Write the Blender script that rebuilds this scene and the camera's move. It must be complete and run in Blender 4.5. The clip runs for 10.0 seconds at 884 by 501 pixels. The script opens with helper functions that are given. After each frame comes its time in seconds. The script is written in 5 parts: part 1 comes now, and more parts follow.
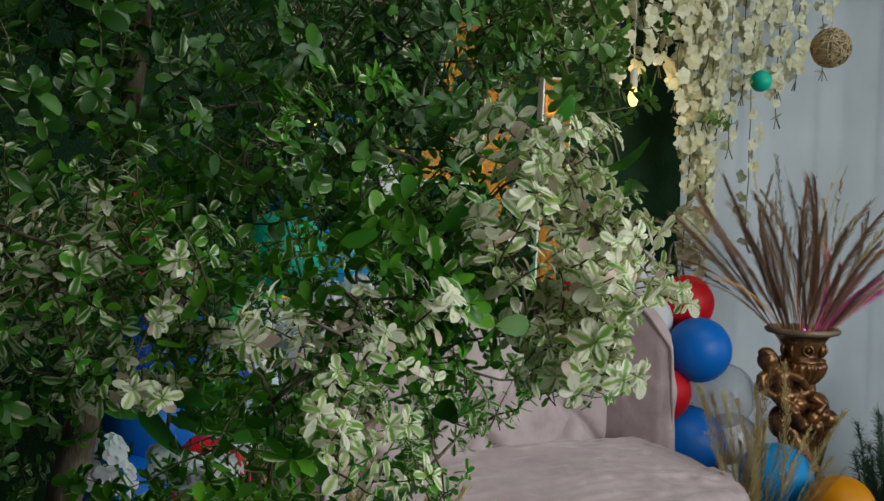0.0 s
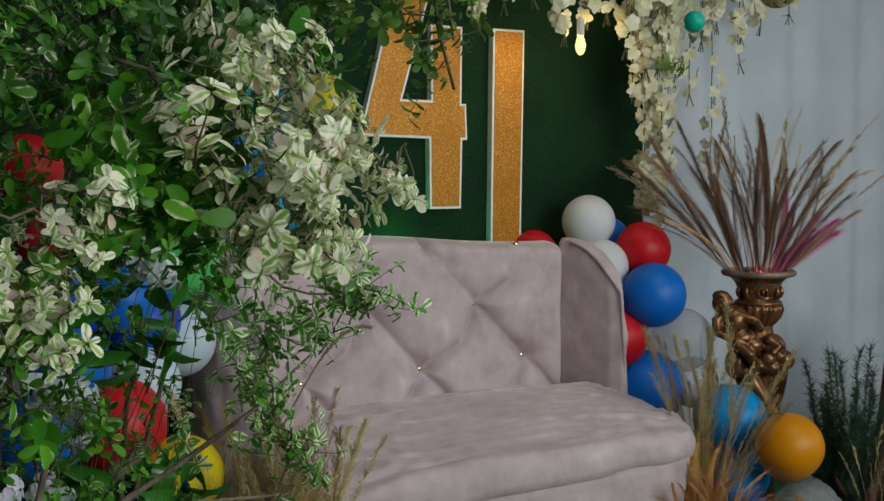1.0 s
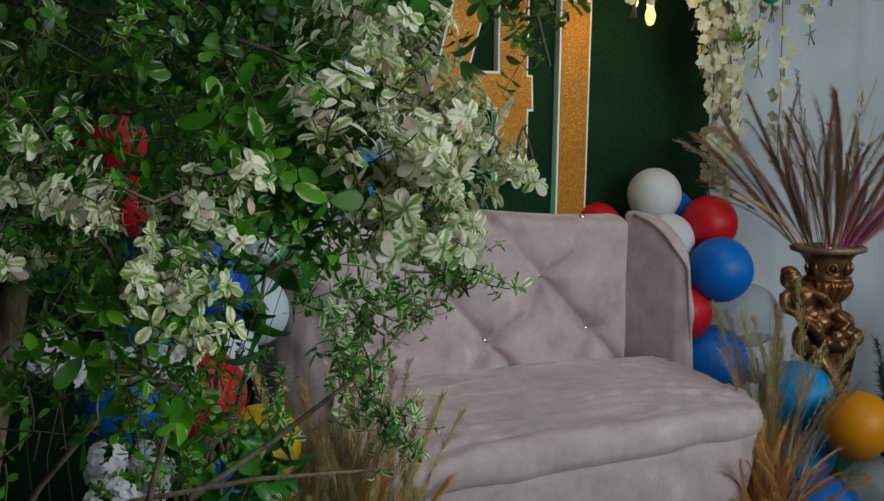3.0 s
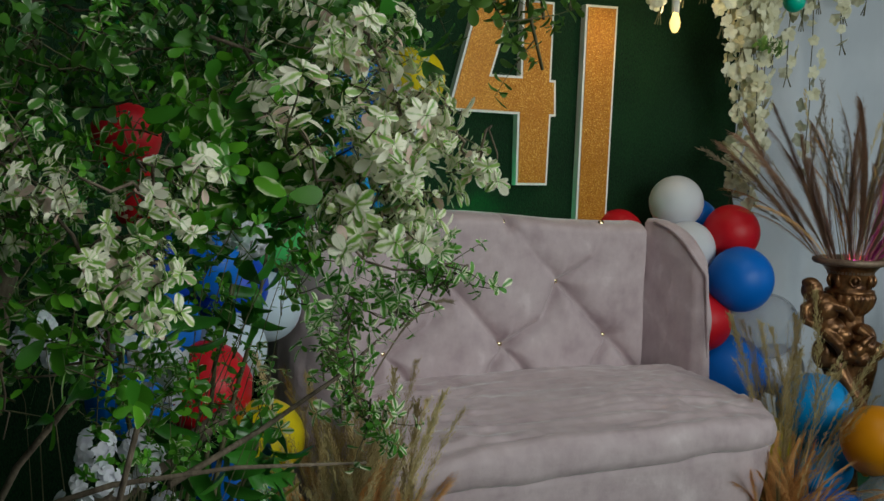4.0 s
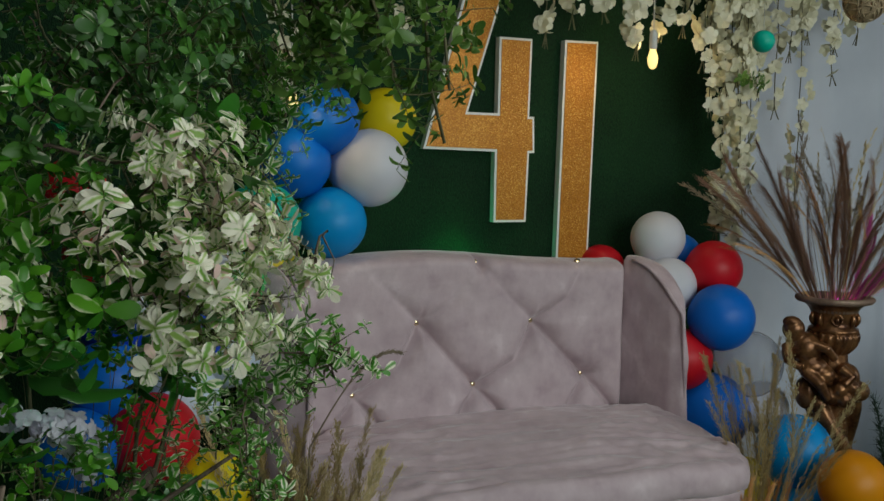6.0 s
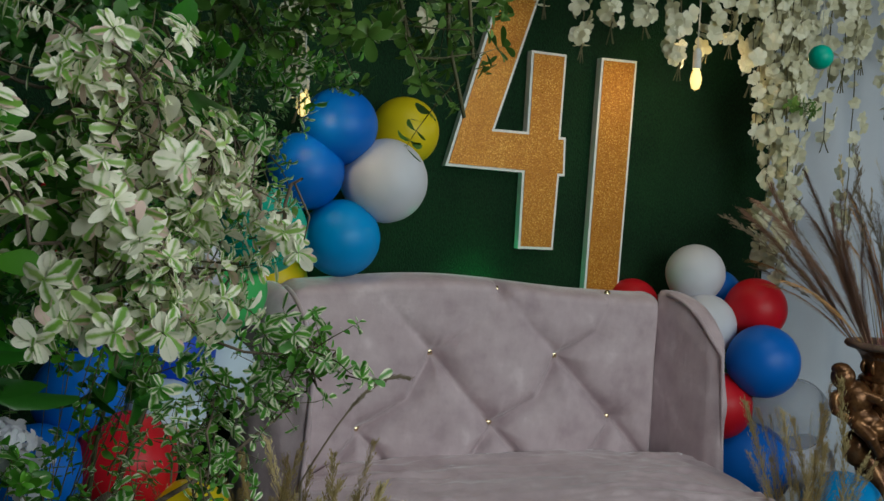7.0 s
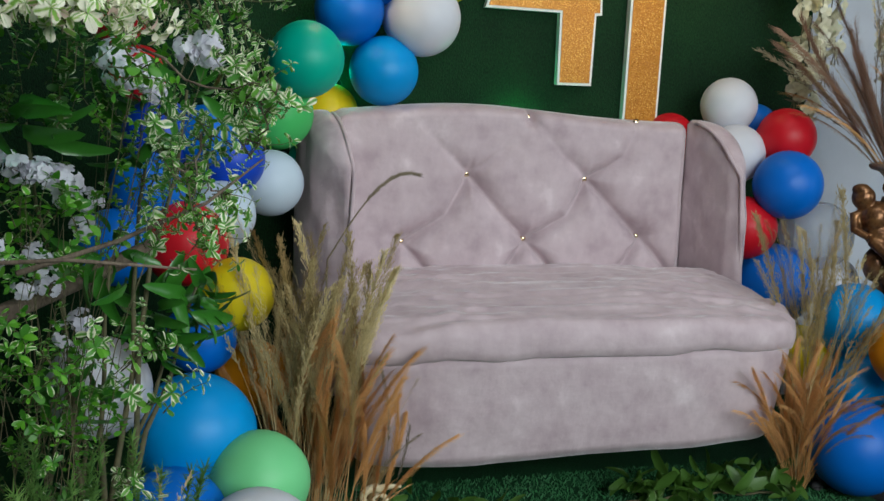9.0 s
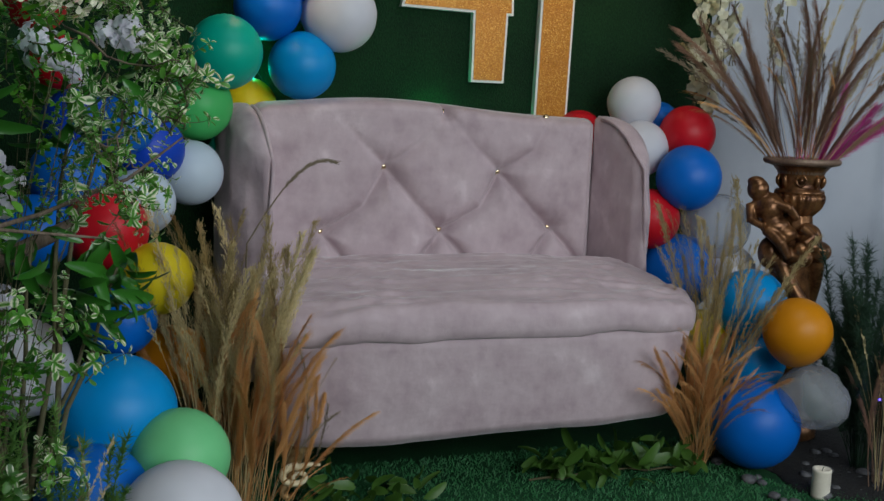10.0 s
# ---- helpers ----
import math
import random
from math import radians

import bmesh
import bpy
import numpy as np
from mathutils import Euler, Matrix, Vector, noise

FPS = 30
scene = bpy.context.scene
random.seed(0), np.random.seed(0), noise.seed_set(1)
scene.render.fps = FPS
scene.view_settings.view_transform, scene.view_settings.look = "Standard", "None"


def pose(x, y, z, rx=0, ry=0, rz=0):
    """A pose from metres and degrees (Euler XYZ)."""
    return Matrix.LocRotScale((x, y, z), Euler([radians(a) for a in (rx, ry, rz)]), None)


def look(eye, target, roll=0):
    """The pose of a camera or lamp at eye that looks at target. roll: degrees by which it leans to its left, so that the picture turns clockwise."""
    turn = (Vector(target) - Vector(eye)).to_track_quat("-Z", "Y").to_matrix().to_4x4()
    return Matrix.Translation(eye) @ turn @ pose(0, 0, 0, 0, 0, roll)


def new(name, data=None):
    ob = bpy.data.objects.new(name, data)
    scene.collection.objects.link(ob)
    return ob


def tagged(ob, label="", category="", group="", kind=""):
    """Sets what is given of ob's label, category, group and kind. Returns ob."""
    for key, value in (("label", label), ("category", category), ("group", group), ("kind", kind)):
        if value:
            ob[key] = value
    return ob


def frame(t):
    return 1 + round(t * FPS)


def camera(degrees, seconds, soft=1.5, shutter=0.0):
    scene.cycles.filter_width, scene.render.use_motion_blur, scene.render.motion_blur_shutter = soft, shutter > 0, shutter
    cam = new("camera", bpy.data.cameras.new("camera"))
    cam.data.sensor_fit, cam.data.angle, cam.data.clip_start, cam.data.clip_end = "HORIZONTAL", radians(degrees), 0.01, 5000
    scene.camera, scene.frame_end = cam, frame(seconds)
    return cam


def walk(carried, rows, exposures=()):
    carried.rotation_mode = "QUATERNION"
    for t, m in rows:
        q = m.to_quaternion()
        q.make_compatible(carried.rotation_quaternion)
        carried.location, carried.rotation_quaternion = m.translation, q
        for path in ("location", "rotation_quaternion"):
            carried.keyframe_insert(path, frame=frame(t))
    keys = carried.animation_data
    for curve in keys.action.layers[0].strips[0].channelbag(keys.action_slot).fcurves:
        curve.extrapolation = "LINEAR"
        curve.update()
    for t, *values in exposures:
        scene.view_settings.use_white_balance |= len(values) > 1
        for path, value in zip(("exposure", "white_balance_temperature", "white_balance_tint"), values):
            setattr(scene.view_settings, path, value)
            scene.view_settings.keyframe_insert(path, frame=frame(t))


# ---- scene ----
cam = camera(48.2, 10.0)
PATH = [
    (0, (-1.892, -2.932, 1.446), (-0.789, -1.266, 1.367), 1.5),
    (0.5, (-1.839, -3.025, 1.371), (-0.711, -1.375, 1.301), 0.7),
    (1, (-1.655, -3.156, 1.375), (-0.622, -1.449, 1.242), -0.4),
    (1.5, (-1.583, -3.233, 1.375), (-0.721, -1.439, 1.181), -0.6),
    (2, (-1.647, -3.216, 1.365), (-0.836, -1.399, 1.165), -0.1),
    (2.5, (-1.715, -3.136, 1.375), (-0.811, -1.363, 1.176), 0.4),
    (2.7, (-1.732, -3.106, 1.394), (-0.775, -1.361, 1.196), -0.0),
    (3.8, (-1.674, -3.162, 1.382), (-0.755, -1.396, 1.185), 1.1),
    (4, (-1.659, -3.172, 1.386), (-0.778, -1.386, 1.196), 1.2),
    (4.5, (-1.604, -3.238, 1.398), (-0.786, -1.421, 1.22), 1.0),
    (5, (-1.548, -3.305, 1.436), (-0.731, -1.49, 1.238), 1.1),
    (5.5, (-1.509, -3.323, 1.48), (-0.714, -1.499, 1.272), 1.1),
    (5.7, (-1.491, -3.308, 1.497), (-0.688, -1.487, 1.294), 0.7),
    (6.8, (-1.352, -3.054, 1.436), (-0.534, -1.231, 1.353), 3.1),
    (7, (-1.335, -3.026, 1.4), (-0.568, -1.181, 1.32), 3.1),
    (7.5, (-1.231, -3.146, 1.361), (-0.72, -1.214, 1.279), 2.6),
    (8, (-1.162, -3.296, 1.301), (-0.666, -1.361, 1.199), 2.2),
    (8.5, (-1.137, -3.397, 1.245), (-0.577, -1.486, 1.063), 1.1),
    (9, (-1.144, -3.477, 1.216), (-0.634, -1.566, 0.915), 1.8),
    (9.5, (-1.15, -3.52, 1.171), (-0.57, -1.631, 0.86), 2.7),
    (10, (-1.153, -3.597, 1.164), (-0.496, -1.728, 0.888), 2.1),
]
walk(cam, [(t, look(eye, target, roll)) for t, eye, target, roll in PATH],
     [(0, -0.95, 6850, 2), (1, -1.06, 6850, 2), (2, -0.92, 6650, 3), (2.5, -1.18, 6650, 2), (4.5, -1.28, 6750, 0), (5.5, -1.42, 6700, 3), (7, -1.32, 6500, 2),
      (7.5, -0.70, 6350, 1), (8.5, -0.74, 6300, 3), (9, -0.60, 6400, 6), (9.5, -0.78, 6400, 8), (10, -1.14, 6350, 9)])

# ---- light ----
world = bpy.data.worlds.new("world")
scene.world = world
world.use_nodes = True
sky = world.node_tree.nodes.new("ShaderNodeTexSky")
sky.sky_type, sky.sun_disc, sky.sun_elevation, sky.sun_rotation = "NISHITA", False, radians(40), radians(200)
world.node_tree.links.new(sky.outputs[0], world.node_tree.nodes["Background"].inputs[0])
world.node_tree.nodes["Background"].inputs[1].default_value = 0.08
scene.view_settings.exposure = 0.0


def lamp(name, kind, place, watts, colour, size=0.1, target=None, size_y=None):
    data = bpy.data.lights.new(name, kind)
    data.energy, data.color = watts, colour
    ob = new(name, data)
    if kind == "AREA":
        data.size = size
        if size_y:
            data.shape, data.size_y = "RECTANGLE", size_y
    else:
        data.shadow_soft_size = size
    ob.matrix_world = look(place, target) if target else Matrix.Translation(place)
    return ob


# Broad light added behind the camera; no window is known there.
lamp("front_fill_light", "AREA", (0.75, -4.9, 2.10), 228, (0.92, 0.98, 1.0), 3.2, (-0.3, -0.6, 0.6), 1.6)
# Overhead light added to lift the seat above the backrest; no skylight known.
lamp("overhead_fill_light", "AREA", (0.3, -2.4, 3.96), 46, (0.93, 0.98, 1.0), 2.0, (0.3, -2.4, 0.0), 1.4)
# Cool light added from the right, out of view, with no known window.
lamp("side_fill_light", "AREA", (4.6, -3.0, 1.9), 46, (0.80, 0.90, 1.0), 2.6, (0.5, -0.5, 1.0), 1.7)

# ---- materials ----


def nodes_of(name):
    m = bpy.data.materials.new(name)
    m.use_nodes = True
    t = m.node_tree
    return m, t, t.nodes["Principled BSDF"]


def noise_node(t, scale, detail=3.0, coords="Object", stretch=None):
    tc = t.nodes.new("ShaderNodeTexCoord")
    n = t.nodes.new("ShaderNodeTexNoise")
    n.inputs["Scale"].default_value, n.inputs["Detail"].default_value = scale, detail
    if stretch:
        mp = t.nodes.new("ShaderNodeMapping")
        mp.inputs["Scale"].default_value = stretch
        t.links.new(tc.outputs[coords], mp.inputs[0])
        t.links.new(mp.outputs[0], n.inputs["Vector"])
    else:
        t.links.new(tc.outputs[coords], n.inputs["Vector"])
    return n.outputs["Fac"]


def ramp(t, fac, stops):
    r = t.nodes.new("ShaderNodeValToRGB")
    e = r.color_ramp.elements
    while len(e) < len(stops):
        e.new(0.5)
    for i, (p, c) in enumerate(stops):
        e[i].position, e[i].color = p, (*c, 1)
    t.links.new(fac, r.inputs[0])
    return r.outputs[0]


def blend(t, fac, a, b, how="MIX"):
    m = t.nodes.new("ShaderNodeMix")
    m.data_type, m.blend_type = "RGBA", how
    for sock, v in ((m.inputs[0], fac), (m.inputs[6], a), (m.inputs[7], b)):
        if isinstance(v, (int, float)):
            sock.default_value = v
        elif isinstance(v, tuple):
            sock.default_value = (*v, 1)
        else:
            t.links.new(v, sock)
    return m.outputs[2]


def calc(t, how, a, b=0.0, c=0.0):
    m = t.nodes.new("ShaderNodeMath")
    m.operation = how
    for sock, v in zip(m.inputs, (a, b, c)):
        if isinstance(v, (int, float)):
            sock.default_value = v
        else:
            t.links.new(v, sock)
    return m.outputs[0]


def bump(t, bsdf, height, strength, distance):
    b = t.nodes.new("ShaderNodeBump")
    b.inputs["Strength"].default_value, b.inputs["Distance"].default_value = strength, distance
    t.links.new(height, b.inputs["Height"])
    t.links.new(b.outputs[0], bsdf.inputs["Normal"])


def plain(name, a, b, rough=0.6, scale=8.0, metal=0.0, fine=120.0, relief=0.3, depth=0.002, stretch=None):
    """Two colours mingled by a coarse and a fine grain, with fine relief."""
    m, t, p = nodes_of(name)
    coarse, grain = noise_node(t, scale, 4), noise_node(t, fine, 2, stretch=stretch)
    mixed = calc(t, "ADD", calc(t, "MULTIPLY", coarse, 0.7), calc(t, "MULTIPLY", grain, 0.3))
    t.links.new(ramp(t, mixed, ((0.35, a), (0.65, b))), p.inputs["Base Color"])
    p.inputs["Roughness"].default_value, p.inputs["Metallic"].default_value = rough, metal
    bump(t, p, grain, relief, depth)
    return m


def velvet_material():
    """Crushed velvet: brushed patches and streaks where the pile lies another way."""
    m, t, p = nodes_of("mauve_velvet")
    big, mid, fine = noise_node(t, 5.5, 3), noise_node(t, 24, 7, stretch=(1.0, 1.0, 0.7)), noise_node(t, 450, 2)
    streak = noise_node(t, 10, 8, stretch=(0.7, 1.2, 1.0))
    mix = calc(t, "ADD", calc(t, "ADD", calc(t, "MULTIPLY", big, 0.25), calc(t, "MULTIPLY", mid, 0.30)), calc(t, "MULTIPLY", streak, 0.45))
    col = ramp(t, mix, ((0.36, (0.400, 0.303, 0.330)), (0.50, (0.500, 0.392, 0.420)), (0.58, (0.545, 0.435, 0.462)), (0.66, (0.65, 0.538, 0.565))))
    t.links.new(col, p.inputs["Base Color"])
    p.inputs["Roughness"].default_value = 0.72
    p.inputs["Specular IOR Level"].default_value = 0.35
    p.inputs["Sheen Weight"].default_value, p.inputs["Sheen Roughness"].default_value = 0.55, 0.30
    crush = noise_node(t, 9, 5, stretch=(0.7, 1.4, 1))
    bump(t, p, calc(t, "ADD", calc(t, "MULTIPLY", fine, 0.10), calc(t, "ADD", calc(t, "MULTIPLY", mid, 0.35), calc(t, "MULTIPLY", crush, 1.3))), 0.5, 0.014)
    return m


def turf_material(name, a, b, scale):
    m, t, p = nodes_of(name)
    blades, patch = noise_node(t, scale, 3, stretch=(1, 1, 0.45)), noise_node(t, 3.5, 4)
    t.links.new(ramp(t, calc(t, "ADD", calc(t, "MULTIPLY", blades, 0.65), calc(t, "MULTIPLY", patch, 0.35)), ((0.36, a), (0.66, b))), p.inputs["Base Color"])
    p.inputs["Roughness"].default_value = 0.85
    p.inputs["Specular IOR Level"].default_value = 0.2
    bump(t, p, blades, 0.8, 0.006)
    return m


def balloon_material(name, colour, clear=0.0):
    m, t, p = nodes_of(name)
    patch = noise_node(t, 9, 2)
    t.links.new(ramp(t, patch, ((0.3, tuple(0.9 * c for c in colour)), (0.7, colour))), p.inputs["Base Color"])
    p.inputs["Roughness"].default_value = 0.42
    p.inputs["Specular IOR Level"].default_value = 0.32
    bump(t, p, noise_node(t, 260, 2), 0.05, 0.001)
    out = t.nodes["Material Output"]
    if clear:
        tr = t.nodes.new("ShaderNodeBsdfTransparent")
        tr.inputs[0].default_value = (0.90, 0.91, 0.93, 1)
    else:
        tr = t.nodes.new("ShaderNodeBsdfTranslucent")
        tr.inputs[0].default_value = (*colour, 1)
    mx = t.nodes.new("ShaderNodeMixShader")
    mx.inputs[0].default_value = clear or 0.12
    t.links.new(p.outputs[0], mx.inputs[1])
    t.links.new(tr.outputs[0], mx.inputs[2])
    t.links.new(mx.outputs[0], out.inputs[0])
    return m


def leaf_material(name, green_a, green_b, margin, reach, spread, blush=0.0, rough=0.45, glow=0.28, white=0.0):
    """Leaves with a pale margin: reach is how far the green goes out from the midrib, spread how much leaves differ."""
    m, t, p = nodes_of(name)
    uv = t.nodes.new("ShaderNodeUVMap")
    sep = t.nodes.new("ShaderNodeSeparateXYZ")
    t.links.new(uv.outputs[0], sep.inputs[0])
    across = calc(t, "ABSOLUTE", calc(t, "MULTIPLY_ADD", sep.outputs[0], 2.0, -1.0))
    rnd = t.nodes.new("ShaderNodeNewGeometry").outputs["Random Per Island"]
    own = t.nodes.new("ShaderNodeObjectInfo").outputs["Random"]
    ragged = noise_node(t, 160, 2)
    edge = calc(t, "ADD", across, calc(t, "MULTIPLY_ADD", ragged, 0.7, -0.35))
    limit = calc(t, "ADD", calc(t, "MULTIPLY_ADD", rnd, spread, reach - spread / 2), calc(t, "MULTIPLY_ADD", own, 0.3, -0.15))
    pale = calc(t, "MULTIPLY", calc(t, "SUBTRACT", edge, limit), 2.6)
    bleached = calc(t, "GREATER_THAN", calc(t, "FRACT", calc(t, "MULTIPLY", rnd, 29.1)), 1 - white)
    pale = calc(t, "MINIMUM", calc(t, "MAXIMUM", calc(t, "ADD", pale, calc(t, "MULTIPLY", bleached, 0.85)), 0.0), 1.0)
    hue = calc(t, "FRACT", calc(t, "MULTIPLY", rnd, 17.3))
    green = ramp(t, hue, ((0.0, green_a), (1.0, green_b)))
    rim = margin
    if blush:
        pink = calc(t, "GREATER_THAN", calc(t, "FRACT", calc(t, "MULTIPLY", rnd, 7.7)), 1 - blush)
        rim = blend(t, calc(t, "MULTIPLY", pink, 0.7), margin, (0.78, 0.46, 0.45))
    col = blend(t, pale, green, rim)
    t.links.new(col, p.inputs["Base Color"])
    p.inputs["Roughness"].default_value = rough
    bump(t, p, noise_node(t, 90, 2), 0.25, 0.002)
    tr = t.nodes.new("ShaderNodeBsdfTranslucent")
    t.links.new(col, tr.inputs[0])
    mx = t.nodes.new("ShaderNodeMixShader")
    mx.inputs[0].default_value = glow
    t.links.new(p.outputs[0], mx.inputs[1])
    t.links.new(tr.outputs[0], mx.inputs[2])
    t.links.new(mx.outputs[0], t.nodes["Material Output"].inputs[0])
    return m


def island_material(name, a, b, rough=0.6, glow=0.15):
    """Petals and hairs: each island takes its own tone between a and b."""
    m, t, p = nodes_of(name)
    rnd = t.nodes.new("ShaderNodeNewGeometry").outputs["Random Per Island"]
    own = t.nodes.new("ShaderNodeObjectInfo").outputs["Random"]
    tone = calc(t, "ADD", calc(t, "MULTIPLY", rnd, 0.45), calc(t, "MULTIPLY", own, 0.55))
    col = ramp(t, tone, ((0.1, a), (0.9, b)))
    t.links.new(col, p.inputs["Base Color"])
    p.inputs["Roughness"].default_value = rough
    tr = t.nodes.new("ShaderNodeBsdfTranslucent")
    t.links.new(col, tr.inputs[0])
    mx = t.nodes.new("ShaderNodeMixShader")
    mx.inputs[0].default_value = glow
    t.links.new(p.outputs[0], mx.inputs[1])
    t.links.new(tr.outputs[0], mx.inputs[2])
    t.links.new(mx.outputs[0], t.nodes["Material Output"].inputs[0])
    return m


def glitter_material():
    m, t, p = nodes_of("gold_glitter")
    tc = t.nodes.new("ShaderNodeTexCoord")
    v = t.nodes.new("ShaderNodeTexVoronoi")
    v.inputs["Scale"].default_value = 330
    t.links.new(tc.outputs["Object"], v.inputs["Vector"])
    sep = t.nodes.new("ShaderNodeSeparateColor")
    t.links.new(v.outputs["Color"], sep.inputs[0])
    patch = noise_node(t, 6, 3)
    tone = calc(t, "ADD", calc(t, "MULTIPLY", sep.outputs[0], 0.6), calc(t, "MULTIPLY", patch, 0.4))
    t.links.new(ramp(t, tone, ((0.2, (0.34, 0.115, 0.004)), (0.65, (0.50, 0.20, 0.010)), (0.90, (0.85, 0.50, 0.12)))), p.inputs["Base Color"])
    t.links.new(calc(t, "MULTIPLY_ADD", sep.outputs[1], 0.5, 0.25), p.inputs["Roughness"])
    p.inputs["Metallic"].default_value = 0.35
    bump(t, p, sep.outputs[2], 0.5, 0.001)
    return m


def glowing(name, colour, strength):
    m, t, p = nodes_of(name)
    p.inputs["Base Color"].default_value = (*colour, 1)
    p.inputs["Emission Color"].default_value = (*colour, 1)
    p.inputs["Emission Strength"].default_value = strength
    return m


VELVET = velvet_material()
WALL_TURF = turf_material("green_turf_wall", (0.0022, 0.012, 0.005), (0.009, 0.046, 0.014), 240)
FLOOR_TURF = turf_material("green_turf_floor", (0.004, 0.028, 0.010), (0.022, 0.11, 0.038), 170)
# For the added unseen room, kept dark so it bounces little light.
UNSEEN_ROOM = plain("dark_unseen_room", (0.10, 0.10, 0.10), (0.14, 0.138, 0.135), 0.8, 2.0)
CURTAIN = plain("white_curtain_cloth", (0.46, 0.49, 0.56), (0.56, 0.59, 0.66), 0.85, 3.0, fine=500, relief=0.15)
RED_CLOTH = plain("dark_red_cloth", (0.16, 0.008, 0.012), (0.26, 0.016, 0.02), 0.8, 5.0, fine=400)
GLITTER = glitter_material()
WHITE_FOAM = plain("white_foam_edge", (0.72, 0.72, 0.70), (0.82, 0.82, 0.80), 0.7, 20)
BARK = plain("grey_brown_bark", (0.055, 0.038, 0.026), (0.20, 0.15, 0.11), 0.9, 25, fine=140, relief=0.8, depth=0.004, stretch=(1, 1, 0.3))
CUT_WOOD = plain("cut_wood", (0.30, 0.16, 0.10), (0.42, 0.25, 0.15), 0.8, 60)
TWIG = plain("green_brown_twig", (0.07, 0.07, 0.03), (0.14, 0.12, 0.06), 0.8, 40)
BRONZE = plain("antique_gold_resin", (0.060, 0.022, 0.010), (0.30, 0.14, 0.055), 0.30, 22, 0.6, fine=90, relief=0.3, depth=0.002)
URN_RIM = plain("worn_urn_rim", (0.16, 0.10, 0.07), (0.32, 0.22, 0.16), 0.5, 18, 0.2)
LEG_GOLD = plain("gilded_wood", (0.22, 0.10, 0.03), (0.62, 0.42, 0.20), 0.35, 30, 0.5, fine=80, relief=0.4)
LEG_PALE = plain("pale_gilded_wood", (0.62, 0.48, 0.26), (0.85, 0.74, 0.50), 0.35, 30, 0.0, fine=80, relief=0.3)
PALE_GOLD = plain("pale_gold_metal", (0.66, 0.50, 0.30), (0.80, 0.66, 0.44), 0.18, 50, 1.0, relief=0.02)
# Near black, stands in for shade on the ground round the urn.
FLOOR_SHADE = plain("dark_floor_shade", (0.004, 0.004, 0.004), (0.014, 0.013, 0.012), 0.9, 40, fine=120, relief=0.9, depth=0.01)
GRASS = island_material("turf_blade", (0.008, 0.06, 0.016), (0.04, 0.22, 0.07), 0.6, 0.1)
STONE = plain("grey_pebble", (0.04, 0.04, 0.043), (0.13, 0.13, 0.135), 0.75, 30, fine=200)
WAX = plain("ivory_wax", (0.72, 0.66, 0.54), (0.82, 0.77, 0.66), 0.5, 15)
SOCKET = plain("white_socket", (0.55, 0.54, 0.50), (0.65, 0.64, 0.60), 0.5, 20)
RATTAN = plain("tan_rattan", (0.22, 0.16, 0.09), (0.46, 0.36, 0.22), 0.7, 30)
WIRE = plain("dark_green_wire", (0.012, 0.025, 0.012), (0.03, 0.045, 0.02), 0.6, 20)
BULB = glowing("warm_bulb_glow", (1.0, 0.72, 0.28), 3.2)
GREEN_LED = glowing("green_led_glow", (0.0, 1.0, 0.45), 5.0)
PINK_LED = glowing("pink_led_glow", (1.0, 0.08, 0.75), 4.0)
BLUE_LED = glowing("violet_led_glow", (0.15, 0.10, 1.0), 6.0)

LEAF_CREAM = leaf_material("cream_edged_leaf", (0.16, 0.38, 0.04), (0.50, 0.62, 0.20), (0.95, 0.91, 0.76), 0.10, 0.9, 0.26, glow=0.36, white=0.50)
LEAF_GREEN = leaf_material("green_variegated_leaf", (0.026, 0.15, 0.008), (0.15, 0.43, 0.026), (0.78, 0.81, 0.54), 0.84, 0.8, 0.04, white=0.13)
LEAF_FINE = leaf_material("pale_edged_small_leaf", (0.045, 0.22, 0.014), (0.20, 0.48, 0.06), (0.90, 0.89, 0.68), 0.56, 0.8, 0.05, glow=0.34, white=0.24)
# A darker leaf green, lowered further to hold the shade of inner foliage.
LEAF_SHADED = leaf_material("shaded_dark_leaf", (0.016, 0.075, 0.008), (0.085, 0.24, 0.028), (0.62, 0.64, 0.46), 0.86, 0.8, 0.03, white=0.13)
LEAF_VINE = leaf_material("vine_leaf", (0.06, 0.15, 0.02), (0.20, 0.34, 0.07), (0.66, 0.70, 0.42), 0.88, 0.6)
LEAF_BROAD = leaf_material("glossy_broad_leaf", (0.030, 0.15, 0.015), (0.13, 0.40, 0.05), (0.20, 0.42, 0.10), 1.3, 0.3, rough=0.28, glow=0.12)
PETAL = island_material("white_petal", (0.70, 0.68, 0.78), (0.88, 0.86, 0.92), 0.65, 0.35)
PETAL_CREAM = island_material("cream_petal", (0.62, 0.58, 0.38), (0.88, 0.85, 0.68), 0.65, 0.25)
PLUME_GOLD = island_material("golden_plume", (0.44, 0.19, 0.05), (0.88, 0.52, 0.21), 0.8, 0.2)
PLUME_STRAW = island_material("straw_plume", (0.30, 0.22, 0.085), (0.76, 0.62, 0.33), 0.8, 0.2)
PLUME_DARK = island_material("grey_brown_seed_head", (0.10, 0.075, 0.05), (0.30, 0.24, 0.16), 0.8, 0.1)
PLUME_BROWN = island_material("brown_plume", (0.17, 0.09, 0.06), (0.44, 0.26, 0.17), 0.8, 0.2)
# Magenta light of the pink led, put into the plume colour.
PLUME_LED_TINT = island_material("led_tinted_plume", (0.40, 0.035, 0.20), (0.66, 0.09, 0.36), 0.8, 0.2)
FERN = island_material("fern_needle", (0.005, 0.022, 0.010), (0.022, 0.065, 0.028), 0.7, 0.1)
